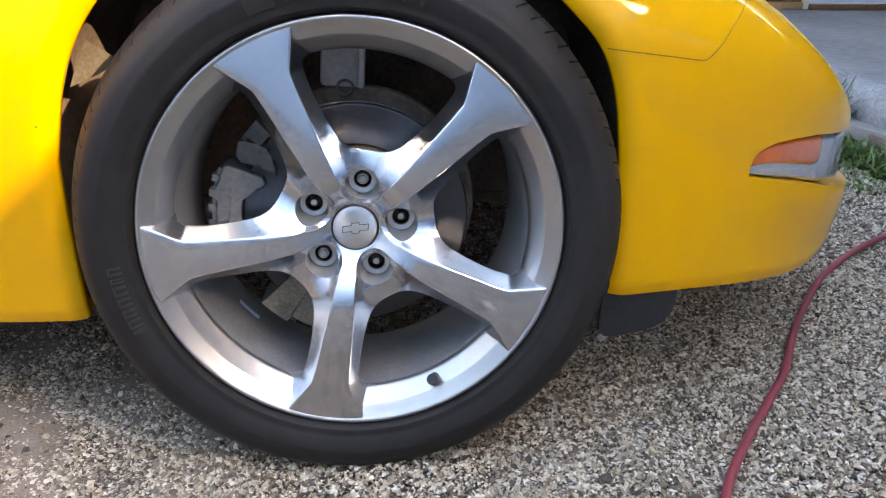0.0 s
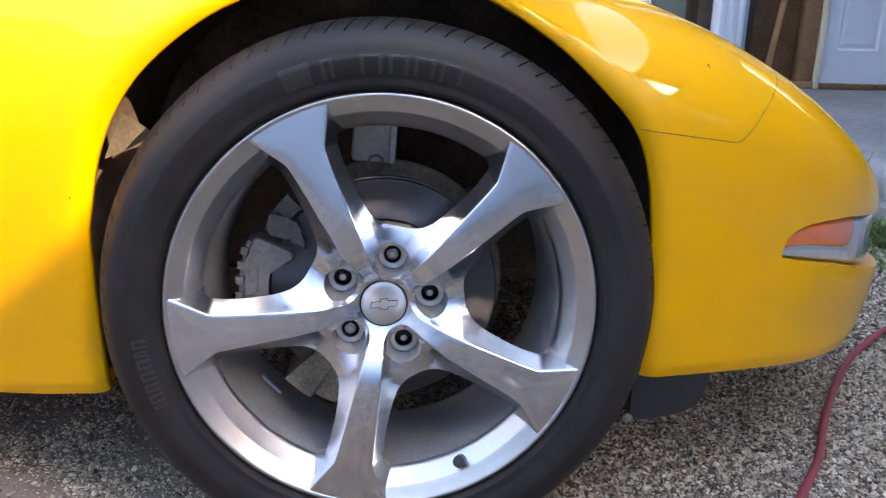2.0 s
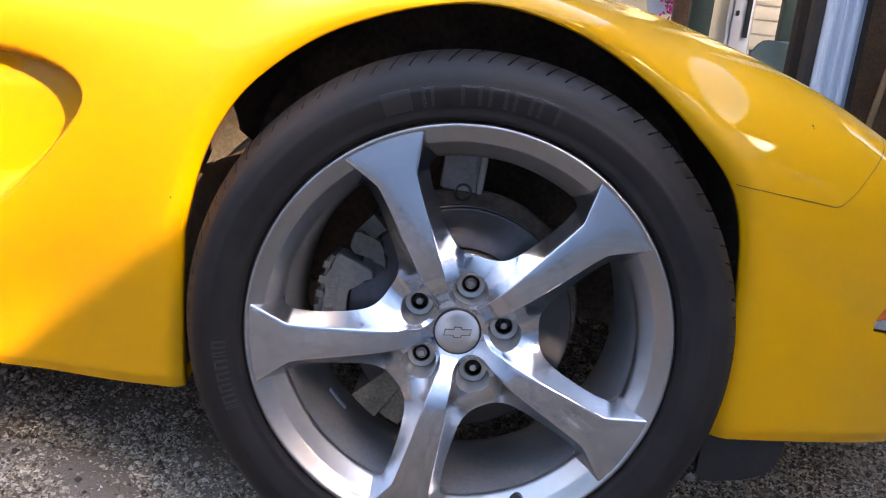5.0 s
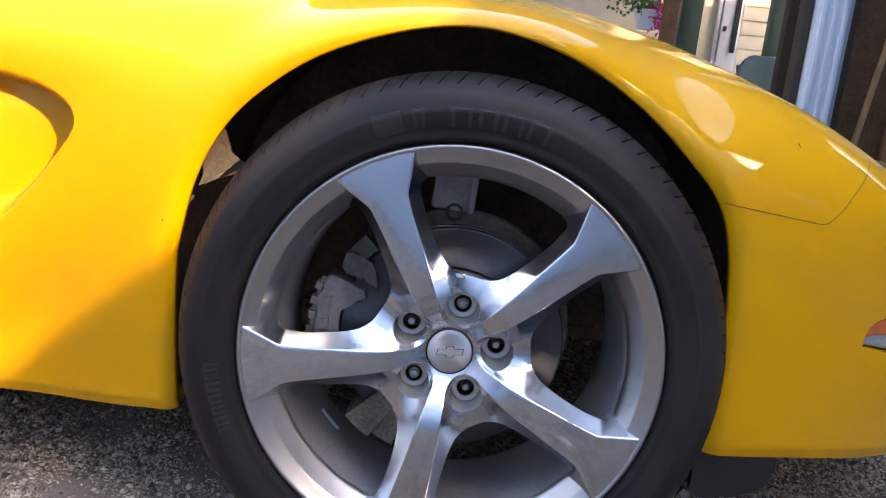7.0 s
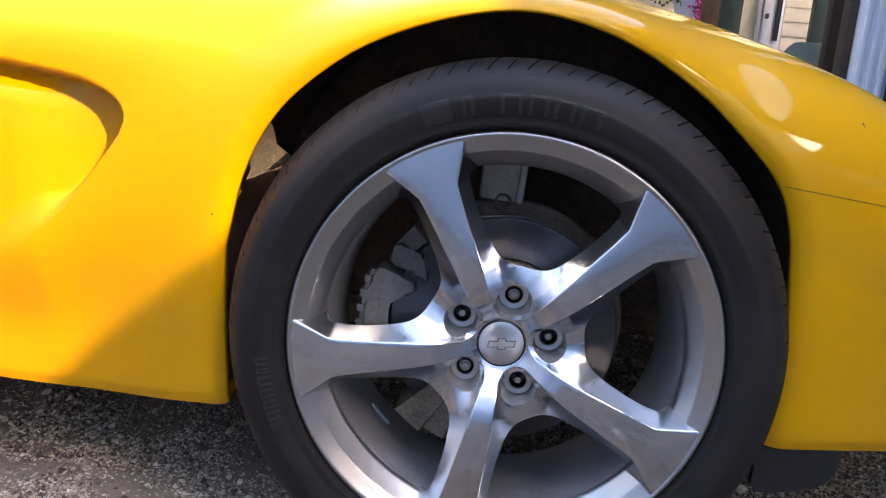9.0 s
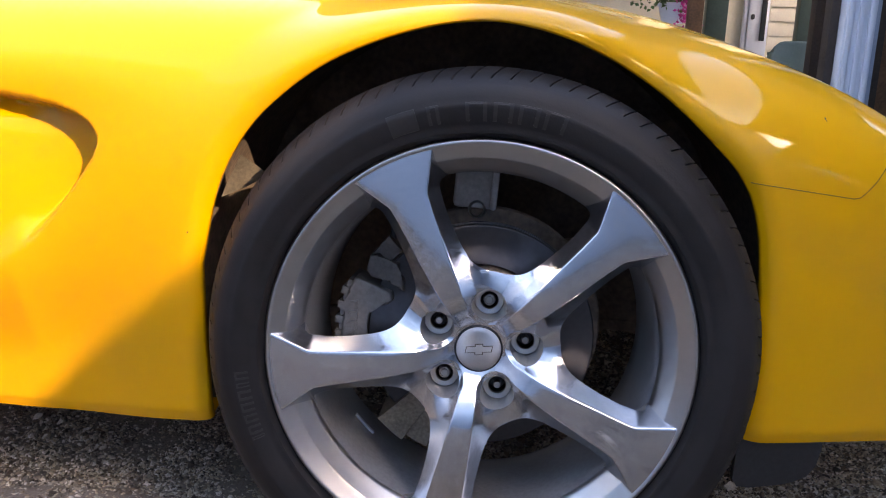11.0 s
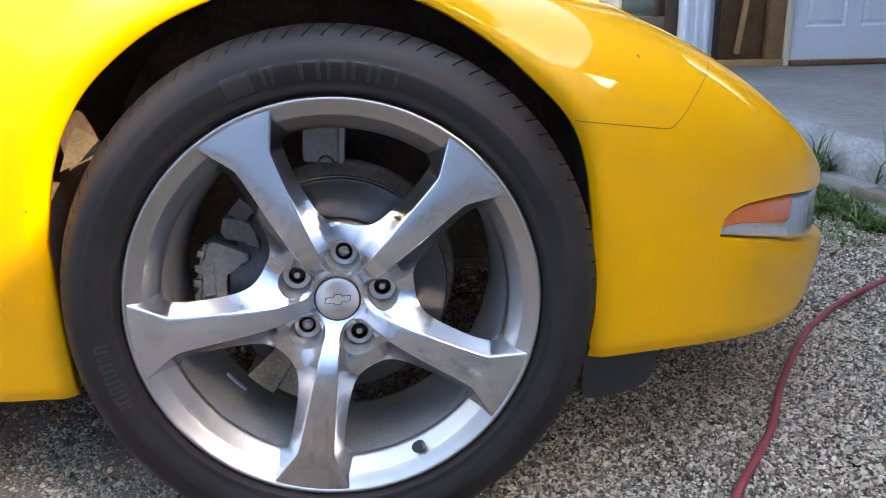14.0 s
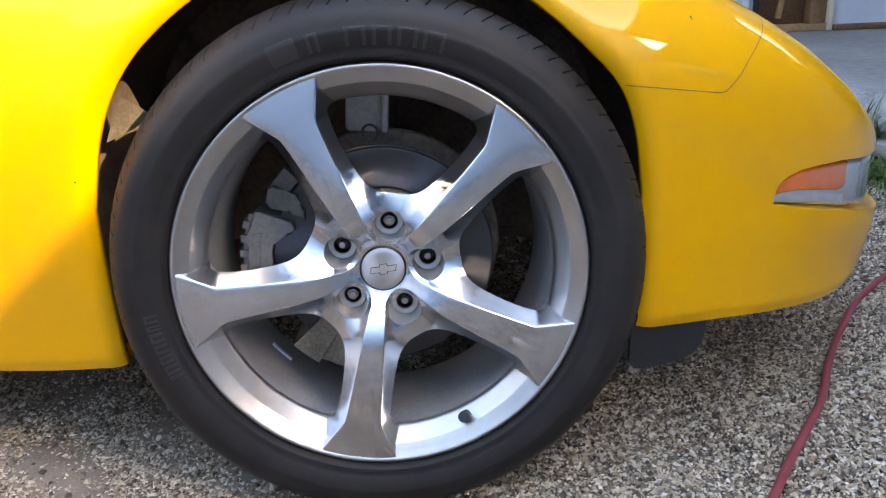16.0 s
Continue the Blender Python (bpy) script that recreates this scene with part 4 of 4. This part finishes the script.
def scatter_pebbles(count, region, size, seed, sink=0.25, chips=False):
    """Corners and faces of pebbles lying over a rectangle of the ground."""
    rng = np.random.default_rng(seed)
    shapes, faces = chip_shapes(24) if chips else pebble_shapes(12)
    x0, x1, y0, y1 = region
    pts = np.stack([rng.uniform(x0, x1, count), rng.uniform(y0, y1, count)], 1)
    s = np.exp(rng.normal(math.log(size), 0.34, count)).clip(size * 0.45, size * 2.0)
    yaw = rng.uniform(0, 2 * math.pi, count)
    tip = rng.normal(0, 0.35, (count, 2))
    kind = rng.integers(0, len(shapes), count)
    bank = np.stack(shapes)[kind] * s[:, None, None]
    cz, sz = np.cos(yaw)[:, None], np.sin(yaw)[:, None]
    x = bank[:, :, 0] * cz - bank[:, :, 1] * sz
    y = bank[:, :, 0] * sz + bank[:, :, 1] * cz
    z = bank[:, :, 2] + x * tip[:, :1] + y * tip[:, 1:]
    hill = 0.004 * np.sin(pts[:, 0] * 9 + 1.3) * np.cos(pts[:, 1] * 7) + 0.003 * np.sin(pts[:, 0] * 23 + pts[:, 1] * 17)
    v = np.stack([x + pts[:, :1], y + pts[:, 1:], z + (s * (0.5 - sink))[:, None] + hill[:, None] * 0.8 + 0.0035], 2).reshape(-1, 3)
    f = (faces[None] + (np.arange(count) * len(shapes[0]))[:, None, None]).reshape(-1, 3)
    return v, f


heaps = [
    scatter_pebbles(150000, (-0.70, 1.62, -0.38, 0.62), 0.0027, 11, chips=True),
    scatter_pebbles(30000, (0.55, 1.75, 0.62, 1.7), 0.0031, 15, chips=True),
    scatter_pebbles(12000, (-0.70, 0.55, 0.62, 0.9), 0.0030, 19, chips=True),
    scatter_pebbles(38000, (-1.5, -0.68, -0.25, 0.95), 0.0030, 18, chips=True),
    scatter_pebbles(9000, (-0.85, 1.70, -0.40, 0.95), 0.0041, 16),
    scatter_pebbles(700, (-0.95, 1.60, -0.40, 0.80), 0.0064, 12),
    scatter_pebbles(6000, (-0.9, 0.9, 0.85, 1.5), 0.0052, 17),
    scatter_pebbles(6000, (-2.2, 3.0, 1.3, 4.0), 0.010, 13, sink=0.3),
    scatter_pebbles(6000, (-2.5, 3.0, -2.4, -0.38), 0.010, 14, sink=0.3),
]
shift = np.cumsum([0] + [len(v) for v, _ in heaps[:-1]])
me = bpy.data.meshes.new("gravel")
me.from_pydata(np.concatenate([v for v, _ in heaps]), [], np.concatenate([f + s for (_, f), s in zip(heaps, shift)]))
tagged(link("gravel", me, GRAVEL, smooth=False), "fine tan, grey and white gravel chips with larger stones", "gravel", kind="stuff")

# packed dirt that half buries the chips beside and under the sill
rows = []
for j in range(101):
    y = -0.42 + 0.0115 * j
    row = []
    for i in range(126):
        x = -1.50 + 0.0116 * i
        hill = 0.004 * math.sin(x * 9 + 1.3) * math.cos(y * 7) + 0.003 * math.sin(x * 23 + y * 17)
        worn = noise.noise((x * 7, y * 9, 3.1)) + 0.5 * noise.noise((x * 21, y * 24, 7.7)) + 0.3 * noise.noise((x * 60, y * 60, 1.7))
        rim = min(1.0, min(i, 125 - i, j, 100 - j) / 14.0)
        row.append((x, y, 0.8 * hill + 0.0048 + 0.0040 * worn - 0.014 * (1 - rim) ** 1.5))
    rows.append(row)
tagged(link("packed_dirt", grid_mesh("packed_dirt", rows), DIRT), "grey-brown packed dirt showing between the gravel chips", "dirt", kind="stuff")

# ---- garden hose ----
line = smooth_curve([(1.35, -0.75, 0.012), (0.95, -0.74, 0.012), (0.58, -0.60, 0.012), (0.405, -0.42, 0.012), (0.425, -0.24, 0.012), (0.483, -0.100, 0.012), (0.570, 0.020, 0.012), (0.640, 0.105, 0.012), (0.712, 0.195, 0.012), (0.785, 0.310, 0.012),
                     (0.850, 0.402, 0.012), (0.915, 0.486, 0.012), (0.998, 0.586, 0.012), (1.122, 0.700, 0.012), (1.225, 0.778, 0.012), (1.330, 0.845, 0.012), (1.465, 0.928, 0.012), (1.605, 1.010, 0.012), (1.70, 1.065, 0.012),
                     (1.762, 1.070, 0.012), (1.778, 1.00, 0.012), (1.77, 0.80, 0.012), (1.72, 0.40, 0.012)], 14)
hose = tagged(part("garden_hose", tube(line, 0.0070, 14), HOSE), "dusty red rubber hose lying across the gravel", "hose")

# ---- grass and kerb ----


def grass_patch(name, spots, blades, height, seed, label):
    rng = np.random.default_rng(seed)
    verts, faces = [], []
    for cx, cy, cz, rad, n, h in spots:
        for _ in range(int(n * blades)):
            a, d = rng.uniform(0, 6.283), rad * math.sqrt(rng.uniform(0, 1))
            bx, by = cx + d * math.cos(a), cy + d * math.sin(a)
            lean, la = rng.uniform(0.3, 1.7), rng.uniform(0, 6.283)
            tall, wide = height * h * rng.uniform(0.4, 1.25), rng.uniform(0.0022, 0.0062)
            ux, uy = math.cos(la), math.sin(la)
            base = len(verts)
            for k in range(4):
                t = k / 3
                r = lean * tall * t * t
                z = cz + tall * (t - 0.35 * lean * t * t)
                w = wide * (1 - t) ** 0.7
                verts.append((bx + ux * r - uy * w, by + uy * r + ux * w, z))
                verts.append((bx + ux * r + uy * w, by + uy * r - ux * w, z + 0.0005))
            for k in range(3):
                q = base + 2 * k
                faces.append((q, q + 1, q + 3, q + 2))
    me = bpy.data.meshes.new(name)
    me.from_pydata(verts, [], faces)
    return tagged(link(name, me, GRASS, smooth=False), label, "grass", kind="stuff")


grass_patch("grass", [(1.80, 1.28, 0.03, 0.06, 0.5, 1.2), (1.72, 1.50, 0, 0.10, 0.8, 0.9), (1.70, 1.36, 0, 0.09, 0.7, 0.8), (1.78, 1.22, 0, 0.08, 0.6, 1.0), (1.68, 1.66, 0, 0.11, 0.9, 0.9), (1.68, 1.84, 0, 0.12, 0.9, 1.0), (1.68, 2.08, 0, 0.14, 0.9, 1.0),
                      (1.66, 2.35, 0, 0.16, 0.9, 1), (1.76, 1.9, 0.05, 0.08, 0.6, 1.4), (1.80, 0.98, 0, 0.07, 0.5, 0.8), (1.80, 0.60, 0, 0.12, 0.8, 1), (1.82, 0.32, 0, 0.14, 0.8, 1), (1.66, 2.8, 0, 0.2, 1, 1), (1.56, 1.56, 0, 0.10, 0.2, 0.6), (1.52, 1.30, 0, 0.12, 0.12, 0.5)],
            620, 0.098, 21, "green grass growing along the concrete kerb")
grass_patch("grass", [(1.76, 1.88, 0.08, 0.05, 0.35, 1.0), (1.80, 1.55, 0.11, 0.03, 0.10, 1.0)], 170, 0.20, 22, "tall green weeds at the slab edge")
grass_patch("grass", [(1.20, 0.55, 0, 0.035, 0.2, 1), (1.33, 0.62, 0, 0.05, 0.25, 0.8), (0.93, 0.72, 0, 0.03, 0.15, 0.8), (1.45, 0.5, 0, 0.04, 0.2, 0.9), (1.36, 0.40, 0, 0.03, 0.15, 1.0)], 120, 0.030, 23, "sparse weeds among the gravel")


def slab_z(y):
    return 0.20 + 0.0369 * (min(max(y, -2.0), 4.6) - 1.2)


rows = []
for y in [-6.2 + 0.4 * i for i in range(28)]:
    rows.append([Vector((x, y, slab_z(y) + dz)) for x, dz in ((1.90, -0.35), (1.86, -0.02), (1.875, 0.0), (2.6, 0.0), (3.6, 0.0), (5.0, 0.0), (8.0, 0.0))])
tagged(link("floor", grid_mesh("floor", rows), CONCRETE, sharp=30), "grey trowelled concrete garage floor slab", "floor", kind="structure")
kerb = thing("kerb", Matrix(), "pale worn concrete slab edge beside grass", "kerb", kind="structure")
rows = []
r4 = random.Random(4)
for i in range(80):
    y = -2.6 + 0.085 * i
    w = [r4.uniform(-0.006, 0.006) for _ in range(4)]
    rows.append([Vector((1.895 + w[1], y, slab_z(y) + 0.003)), Vector((1.862 + w[0], y, slab_z(y) + 0.002)), Vector((1.828 + w[1], y, slab_z(y) - 0.014 + 0.5 * w[2])), Vector((1.804 + w[2], y, slab_z(y) - 0.036 + w[3])),
                 Vector((1.795 + w[3], y, slab_z(y) - 0.085)), Vector((1.81, y, -0.02))])
link("kerb_face", grid_mesh("kerb_face", rows), EDGE, kerb, "pale worn sloping concrete edge", sharp=50)
part("timber_edging", box(0.07, 0.56, 0.06, 0.006, (1.772, 1.46, 0.062)), OLDWOOD, kerb, "weathered brown timber edging", sharp=50)
for x, y, z, sx, sy, r in ((1.79, 1.70, 0.075, 0.12, 0.30, 6), (1.76, 1.38, 0.03, 0.14, 0.26, -8), (1.78, 2.1, 0.06, 0.14, 0.34, 4)):
    tagged(part("paving_stone", box(sx, sy, 0.05, 0.005, (x, y, z), None, Matrix.Rotation(radians(r), 4, "Z")), FLAGSTONE, sharp=50), "grey flat paving stone lying in grass", "stone", "stones along the kerb")

# ---- garage wall and door ----
WALL_Y, FLOOR_Z = 4.40, 0.318
wall = thing("wall_garage", Matrix(), "brown timber garage wall with exposed studs", "wall", kind="structure")
part("backing", box(0.70, 0.06, 3.3, 0.003, (2.56, WALL_Y + 0.08, FLOOR_Z + 1.6)), BROWNWOOD, wall, "brown plywood sheathing")
part("backing", box(5.5, 0.06, 3.3, 0.003, (6.67, WALL_Y + 0.08, FLOOR_Z + 1.6)), BROWNWOOD, wall, "brown plywood sheathing")
part("backing", box(1.08, 0.06, 1.2, 0.003, (3.405, WALL_Y + 0.08, FLOOR_Z + 2.68)), BROWNWOOD, wall, "brown plywood sheathing")
for x, w, mat in ((2.27, 0.16, DARKWOOD), (2.40, 0.06, DARKWOOD), (2.838, 0.110, STAINED), (4.02, 0.10, BROWNWOOD), (4.5, 0.05, PALEWOOD), (5.0, 0.05, PALEWOOD), (5.6, 0.05, PALEWOOD)):
    part("stud", box(w, 0.09, 2.5, 0.004, (x, WALL_Y - 0.0, FLOOR_Z + 1.27)), mat, wall)
part("batten", box(0.035, 0.03, 1.6, 0.004, (2.665, WALL_Y - 0.03, FLOOR_Z + 0.88), None, Matrix.Rotation(radians(7), 4, "Y")), PALEWOOD, wall, "pale leaning batten")
part("sole_plate", box(0.68, 0.10, 0.045, 0.004, (2.555, WALL_Y - 0.012, FLOOR_Z + 0.0225)), PALEWOOD, wall, "pale timber sole plate")
part("sole_plate", box(2.4, 0.10, 0.045, 0.004, (5.10, WALL_Y - 0.01, FLOOR_Z + 0.0225)), BROWNWOOD, wall)
part("casing", box(0.035, 0.06, 2.16, 0.004, (2.915, WALL_Y - 0.04, FLOOR_Z + 1.08)), SIDING, wall, "cream painted door casing")
part("casing", box(0.035, 0.06, 2.16, 0.004, (3.893, WALL_Y - 0.04, FLOOR_Z + 1.08)), SIDING, wall, "cream painted door casing")
door = thing("door_1", Matrix(), "closed white panelled garage door leaf above brown threshold", "door", kind="structure")
bm = bmesh.new()
PANELS = [(0.115, 0.405, 0.22, 0.98), (0.515, 0.80, 0.22, 0.98), (0.115, 0.405, 1.08, 1.80), (0.515, 0.80, 1.08, 1.80)]
us = sorted({0.0, 0.91, *(p[0] for p in PANELS), *(p[1] for p in PANELS)})
vs = sorted({0.0, 2.03, *(p[2] for p in PANELS), *(p[3] for p in PANELS)})
X0, Z0 = 2.945, FLOOR_Z + 0.035
for i in range(len(us) - 1):
    for j in range(len(vs) - 1):
        u0, u1, v0, v1 = us[i], us[i + 1], vs[j], vs[j + 1]
        hole = any(abs(u0 - p[0]) < 1e-6 and v0 >= p[2] - 1e-6 and v1 <= p[3] + 1e-6 and abs(u1 - p[1]) < 1e-6 for p in PANELS)
        if not hole:
            bm.faces.new([bm.verts.new((X0 + u, WALL_Y - 0.01, Z0 + v)) for u, v in ((u0, v0), (u1, v0), (u1, v1), (u0, v1))])
for u0, u1, v0, v1 in PANELS:
    loops = []
    for inset, dy in ((0, 0), (0.014, 0.011), (0.022, 0.011), (0.045, 0.002)):
        loops.append([bm.verts.new((X0 + u, WALL_Y - 0.01 + dy, Z0 + v)) for u, v in ((u0 + inset, v0 + inset), (u1 - inset, v0 + inset), (u1 - inset, v1 - inset), (u0 + inset, v1 - inset))])
    for a, b in zip(loops, loops[1:]):
        for k in range(4):
            bm.faces.new((a[k], a[(k + 1) % 4], b[(k + 1) % 4], b[k]))
    bm.faces.new(loops[-1])
bmesh.ops.remove_doubles(bm, verts=bm.verts[:], dist=1e-5)
part("leaf", bm, WHITE, door, "white raised-panel door leaf", sharp=20)
part("threshold", box(0.94, 0.13, 0.034, 0.004, (3.403, WALL_Y - 0.04, FLOOR_Z + 0.017)), BROWNWOOD, door, "brown timber threshold")

# the white post at the garage corner
post = thing("garage_post", pose(2.042, 3.9, 0.29), "white painted fluted post at the garage opening", "post", kind="structure")
bm = bmesh.new()
box(0.175, 0.14, 2.6, 0.006, (0, 0, 1.3), bm)
part("post_core", bm, WHITE, post)
for dx in (-0.062, 0.0, 0.058):
    part("post_fillet", box(0.03, 0.02, 2.6, 0.004, (dx, -0.078, 1.3)), WHITE, post)
part("door_track", box(0.05, 0.05, 2.6, 0.006, (0.150, 0.10, 1.3)), BLUEGREY, post, "blue-grey metal door track")
part("track_gap", box(0.03, 0.04, 2.6, 0.003, (0.106, 0.06, 1.3)), DARKWOOD, post)
part("post_rail", box(0.05, 0.10, 2.6, 0.004, (-0.115, 0.05, 1.3)), DARKWOOD, post, "dark timber side rail")

# ---- the house porch behind ----
house = thing("house", Matrix(), "cream clapboard house with white porch door", "house")
part("house_wall", box(7.2, 0.12, 3.4, 0.01, (0.2, 7.12, 1.7)), SIDING, house, "cream clapboard wall")
for k in range(14):
    part("clapboard", box(0.62, 0.022, 0.150, 0.003, (2.88, 7.045, 0.55 + 0.135 * k), None, Matrix.Rotation(radians(-6), 4, "X")), SIDING, house)
part("door_frame", box(0.035, 0.05, 2.2, 0.006, (2.335, 7.03, 1.45)), WHITE, house, "white door frame")
hd = part("porch_door", box(0.19, 0.06, 2.1, 0.006, (2.455, 7.02, 1.45)), WHITE, house, "white glazed porch door")
part("door_glass", box(0.050, 0.02, 1.3, 0.004, (2.498, 6.985, 1.75)), GLASS, hd, "narrow dark glass pane")
part("door_knob", box(0.03, 0.05, 0.05, 0.012, (2.392, 6.97, 1.32)), BLACK, hd)
part("porch_floor", box(7.0, 2.2, 0.16, 0.01, (0.0, 6.0, 0.58)), OLDWOOD, house, "weathered porch floor")
part("porch_skirt", box(7.0, 0.05, 0.5, 0.01, (0.0, 4.93, 0.25)), DARKWOOD, house)
for x, y, w, mat, lab in ((1.62, 6.0, 0.12, BROWNWOOD, "brown porch post"), (1.92, 6.5, 0.19, GREEN, "dark green shutter"), (2.69, 6.5, 0.11, GREEN, "dark green shutter"), (2.27, 5.0, 0.12, DARKWOOD, "dark porch post")):
    part("porch_post", box(w, 0.10, 2.6, 0.006, (x, y, 1.9)), mat, house, lab)
part("porch_roof_panel", box(8.0, 3.4, 0.08, 0.01, (-1.0, 5.5, 3.1)), DARKWOOD, house, "dark porch roof")
chair = thing("porch_chair", pose(2.30, 5.5, 0.66), "dark green plastic chair on the porch", "chair")
rows = []
for i in range(13):                                                   # a curved back with rounded upper corners
    u = i / 6 - 1
    top = 0.36 - 0.10 * max(0.0, abs(u) - 0.55) ** 2 / 0.2
    rows.append([Vector((0.19 * u, 0.10 * u * u - 0.10 + 0.03 * v / 0.36, v)) for v in (0.02, 0.10, 0.20, 0.28, top - 0.02, top)])
back = grid_mesh("backrest", rows)
back_ob = link("backrest", back, CHAIR, chair)
back_ob.modifiers.new("thick", "SOLIDIFY").thickness = 0.02
part("seat", box(0.40, 0.40, 0.04, 0.015, (0, 0.12, 0.0)), CHAIR, chair)
for x in (-0.17, 0.17):
    part("armrest", box(0.05, 0.34, 0.03, 0.012, (x, 0.06, 0.18)), CHAIR, chair)
    for y in (-0.04, 0.28):
        part("chair_leg", box(0.04, 0.04, 0.42, 0.01, (x, y, -0.19)), CHAIR, chair)
basket = thing("flower_basket", pose(1.52, 6.4, 1.32), "white hanging pot with pink flowers", "plant")
part("pot", lathe([(0.02, -0.12), (0.09, -0.12), (0.13, 0.03), (0.14, 0.03), (0.135, 0.05), (0.02, 0.04)], 24, "z"), WHITE, basket, "white plastic pot")


def petals(bm, centre, spread, count, size, seed):
    r = random.Random(seed)
    for _ in range(count):
        p = Vector(centre) + Vector([r.gauss(0, s) for s in spread])
        m = Matrix.Translation(p) @ Euler([r.uniform(0, 6.28) for _ in range(3)]).to_matrix().to_4x4()
        k = size * r.uniform(0.6, 1.3)
        bm.faces.new([bm.verts.new(m @ Vector(q) * 1.0) for q in ((-k, 0, 0), (0, -0.6 * k, 0.2 * k), (k, 0, 0), (0, 0.6 * k, 0.2 * k))])


bm = bmesh.new()
petals(bm, (0.10, -0.12, 0.02), (0.05, 0.05, 0.10), 170, 0.024, 3)
part("flowers", bm, PINK, basket, "bright pink flowers", smooth=False)["kind"] = "stuff"
bm = bmesh.new()
petals(bm, (-0.03, -0.03, 0.10), (0.12, 0.08, 0.06), 260, 0.026, 4)
part("foliage", bm, LEAF, basket, "green foliage", smooth=False)["kind"] = "stuff"

# ---- unseen: garage roof over the slab, its end wall, and added sky-blocking walls ----
ROOF_Z = 3.6
# added behind the camera to block low sky and tint reflections in the car
bm = box(30, 0.15, 5.25, 0.01, (-3, -6.5, 2.625))
box(23.2, 0.15, 3.4, 0.01, (-6.4, -6.5, 6.946), bm)
tagged(part("sky_block_south", bm, BLUEGREY), "added plain blue-grey wall behind the camera that blocks sky", "wall", kind="structure")
# unseen wall, added to reduce sky light from the left
tagged(part("sky_block_west", box(0.15, 14.0, 5.0, 0.01, (-6.0, 0.6, 2.5)), BLUEGREY), "added plain blue-grey wall at the left that cuts sky light", "wall", kind="structure")
eave = Vector((-0.369, 0.0375, 0.442)) + SUN * ((ROOF_Z - 0.437) / SUN.z)       # the shadow's edge on the wing gives the eave
turn = Matrix.Rotation(math.atan2(0.200, 0.980), 4, "Z")
bm = box(7.2, 9.6, 0.10, 0.01, (0, 0, 0), None, Matrix.Translation(eave + turn.to_3x3() @ Vector((3.6, 2.3, -0.05))) @ turn)
box(2.55, 7.1, 0.08, 0.01, (3.325, 0.95, ROOF_Z - 0.15), bm)           # the eave over the slab's edge
tagged(part("garage_roof", bm, WHITE),
       "plain white-painted garage roof", "roof", kind="structure")
tagged(part("wall_east", box(0.12, 12.0, 3.5, 0.01, (9.5, -0.6, 1.75)), BLUEGREY), "plain blue-grey end wall of the garage", "wall", kind="structure")
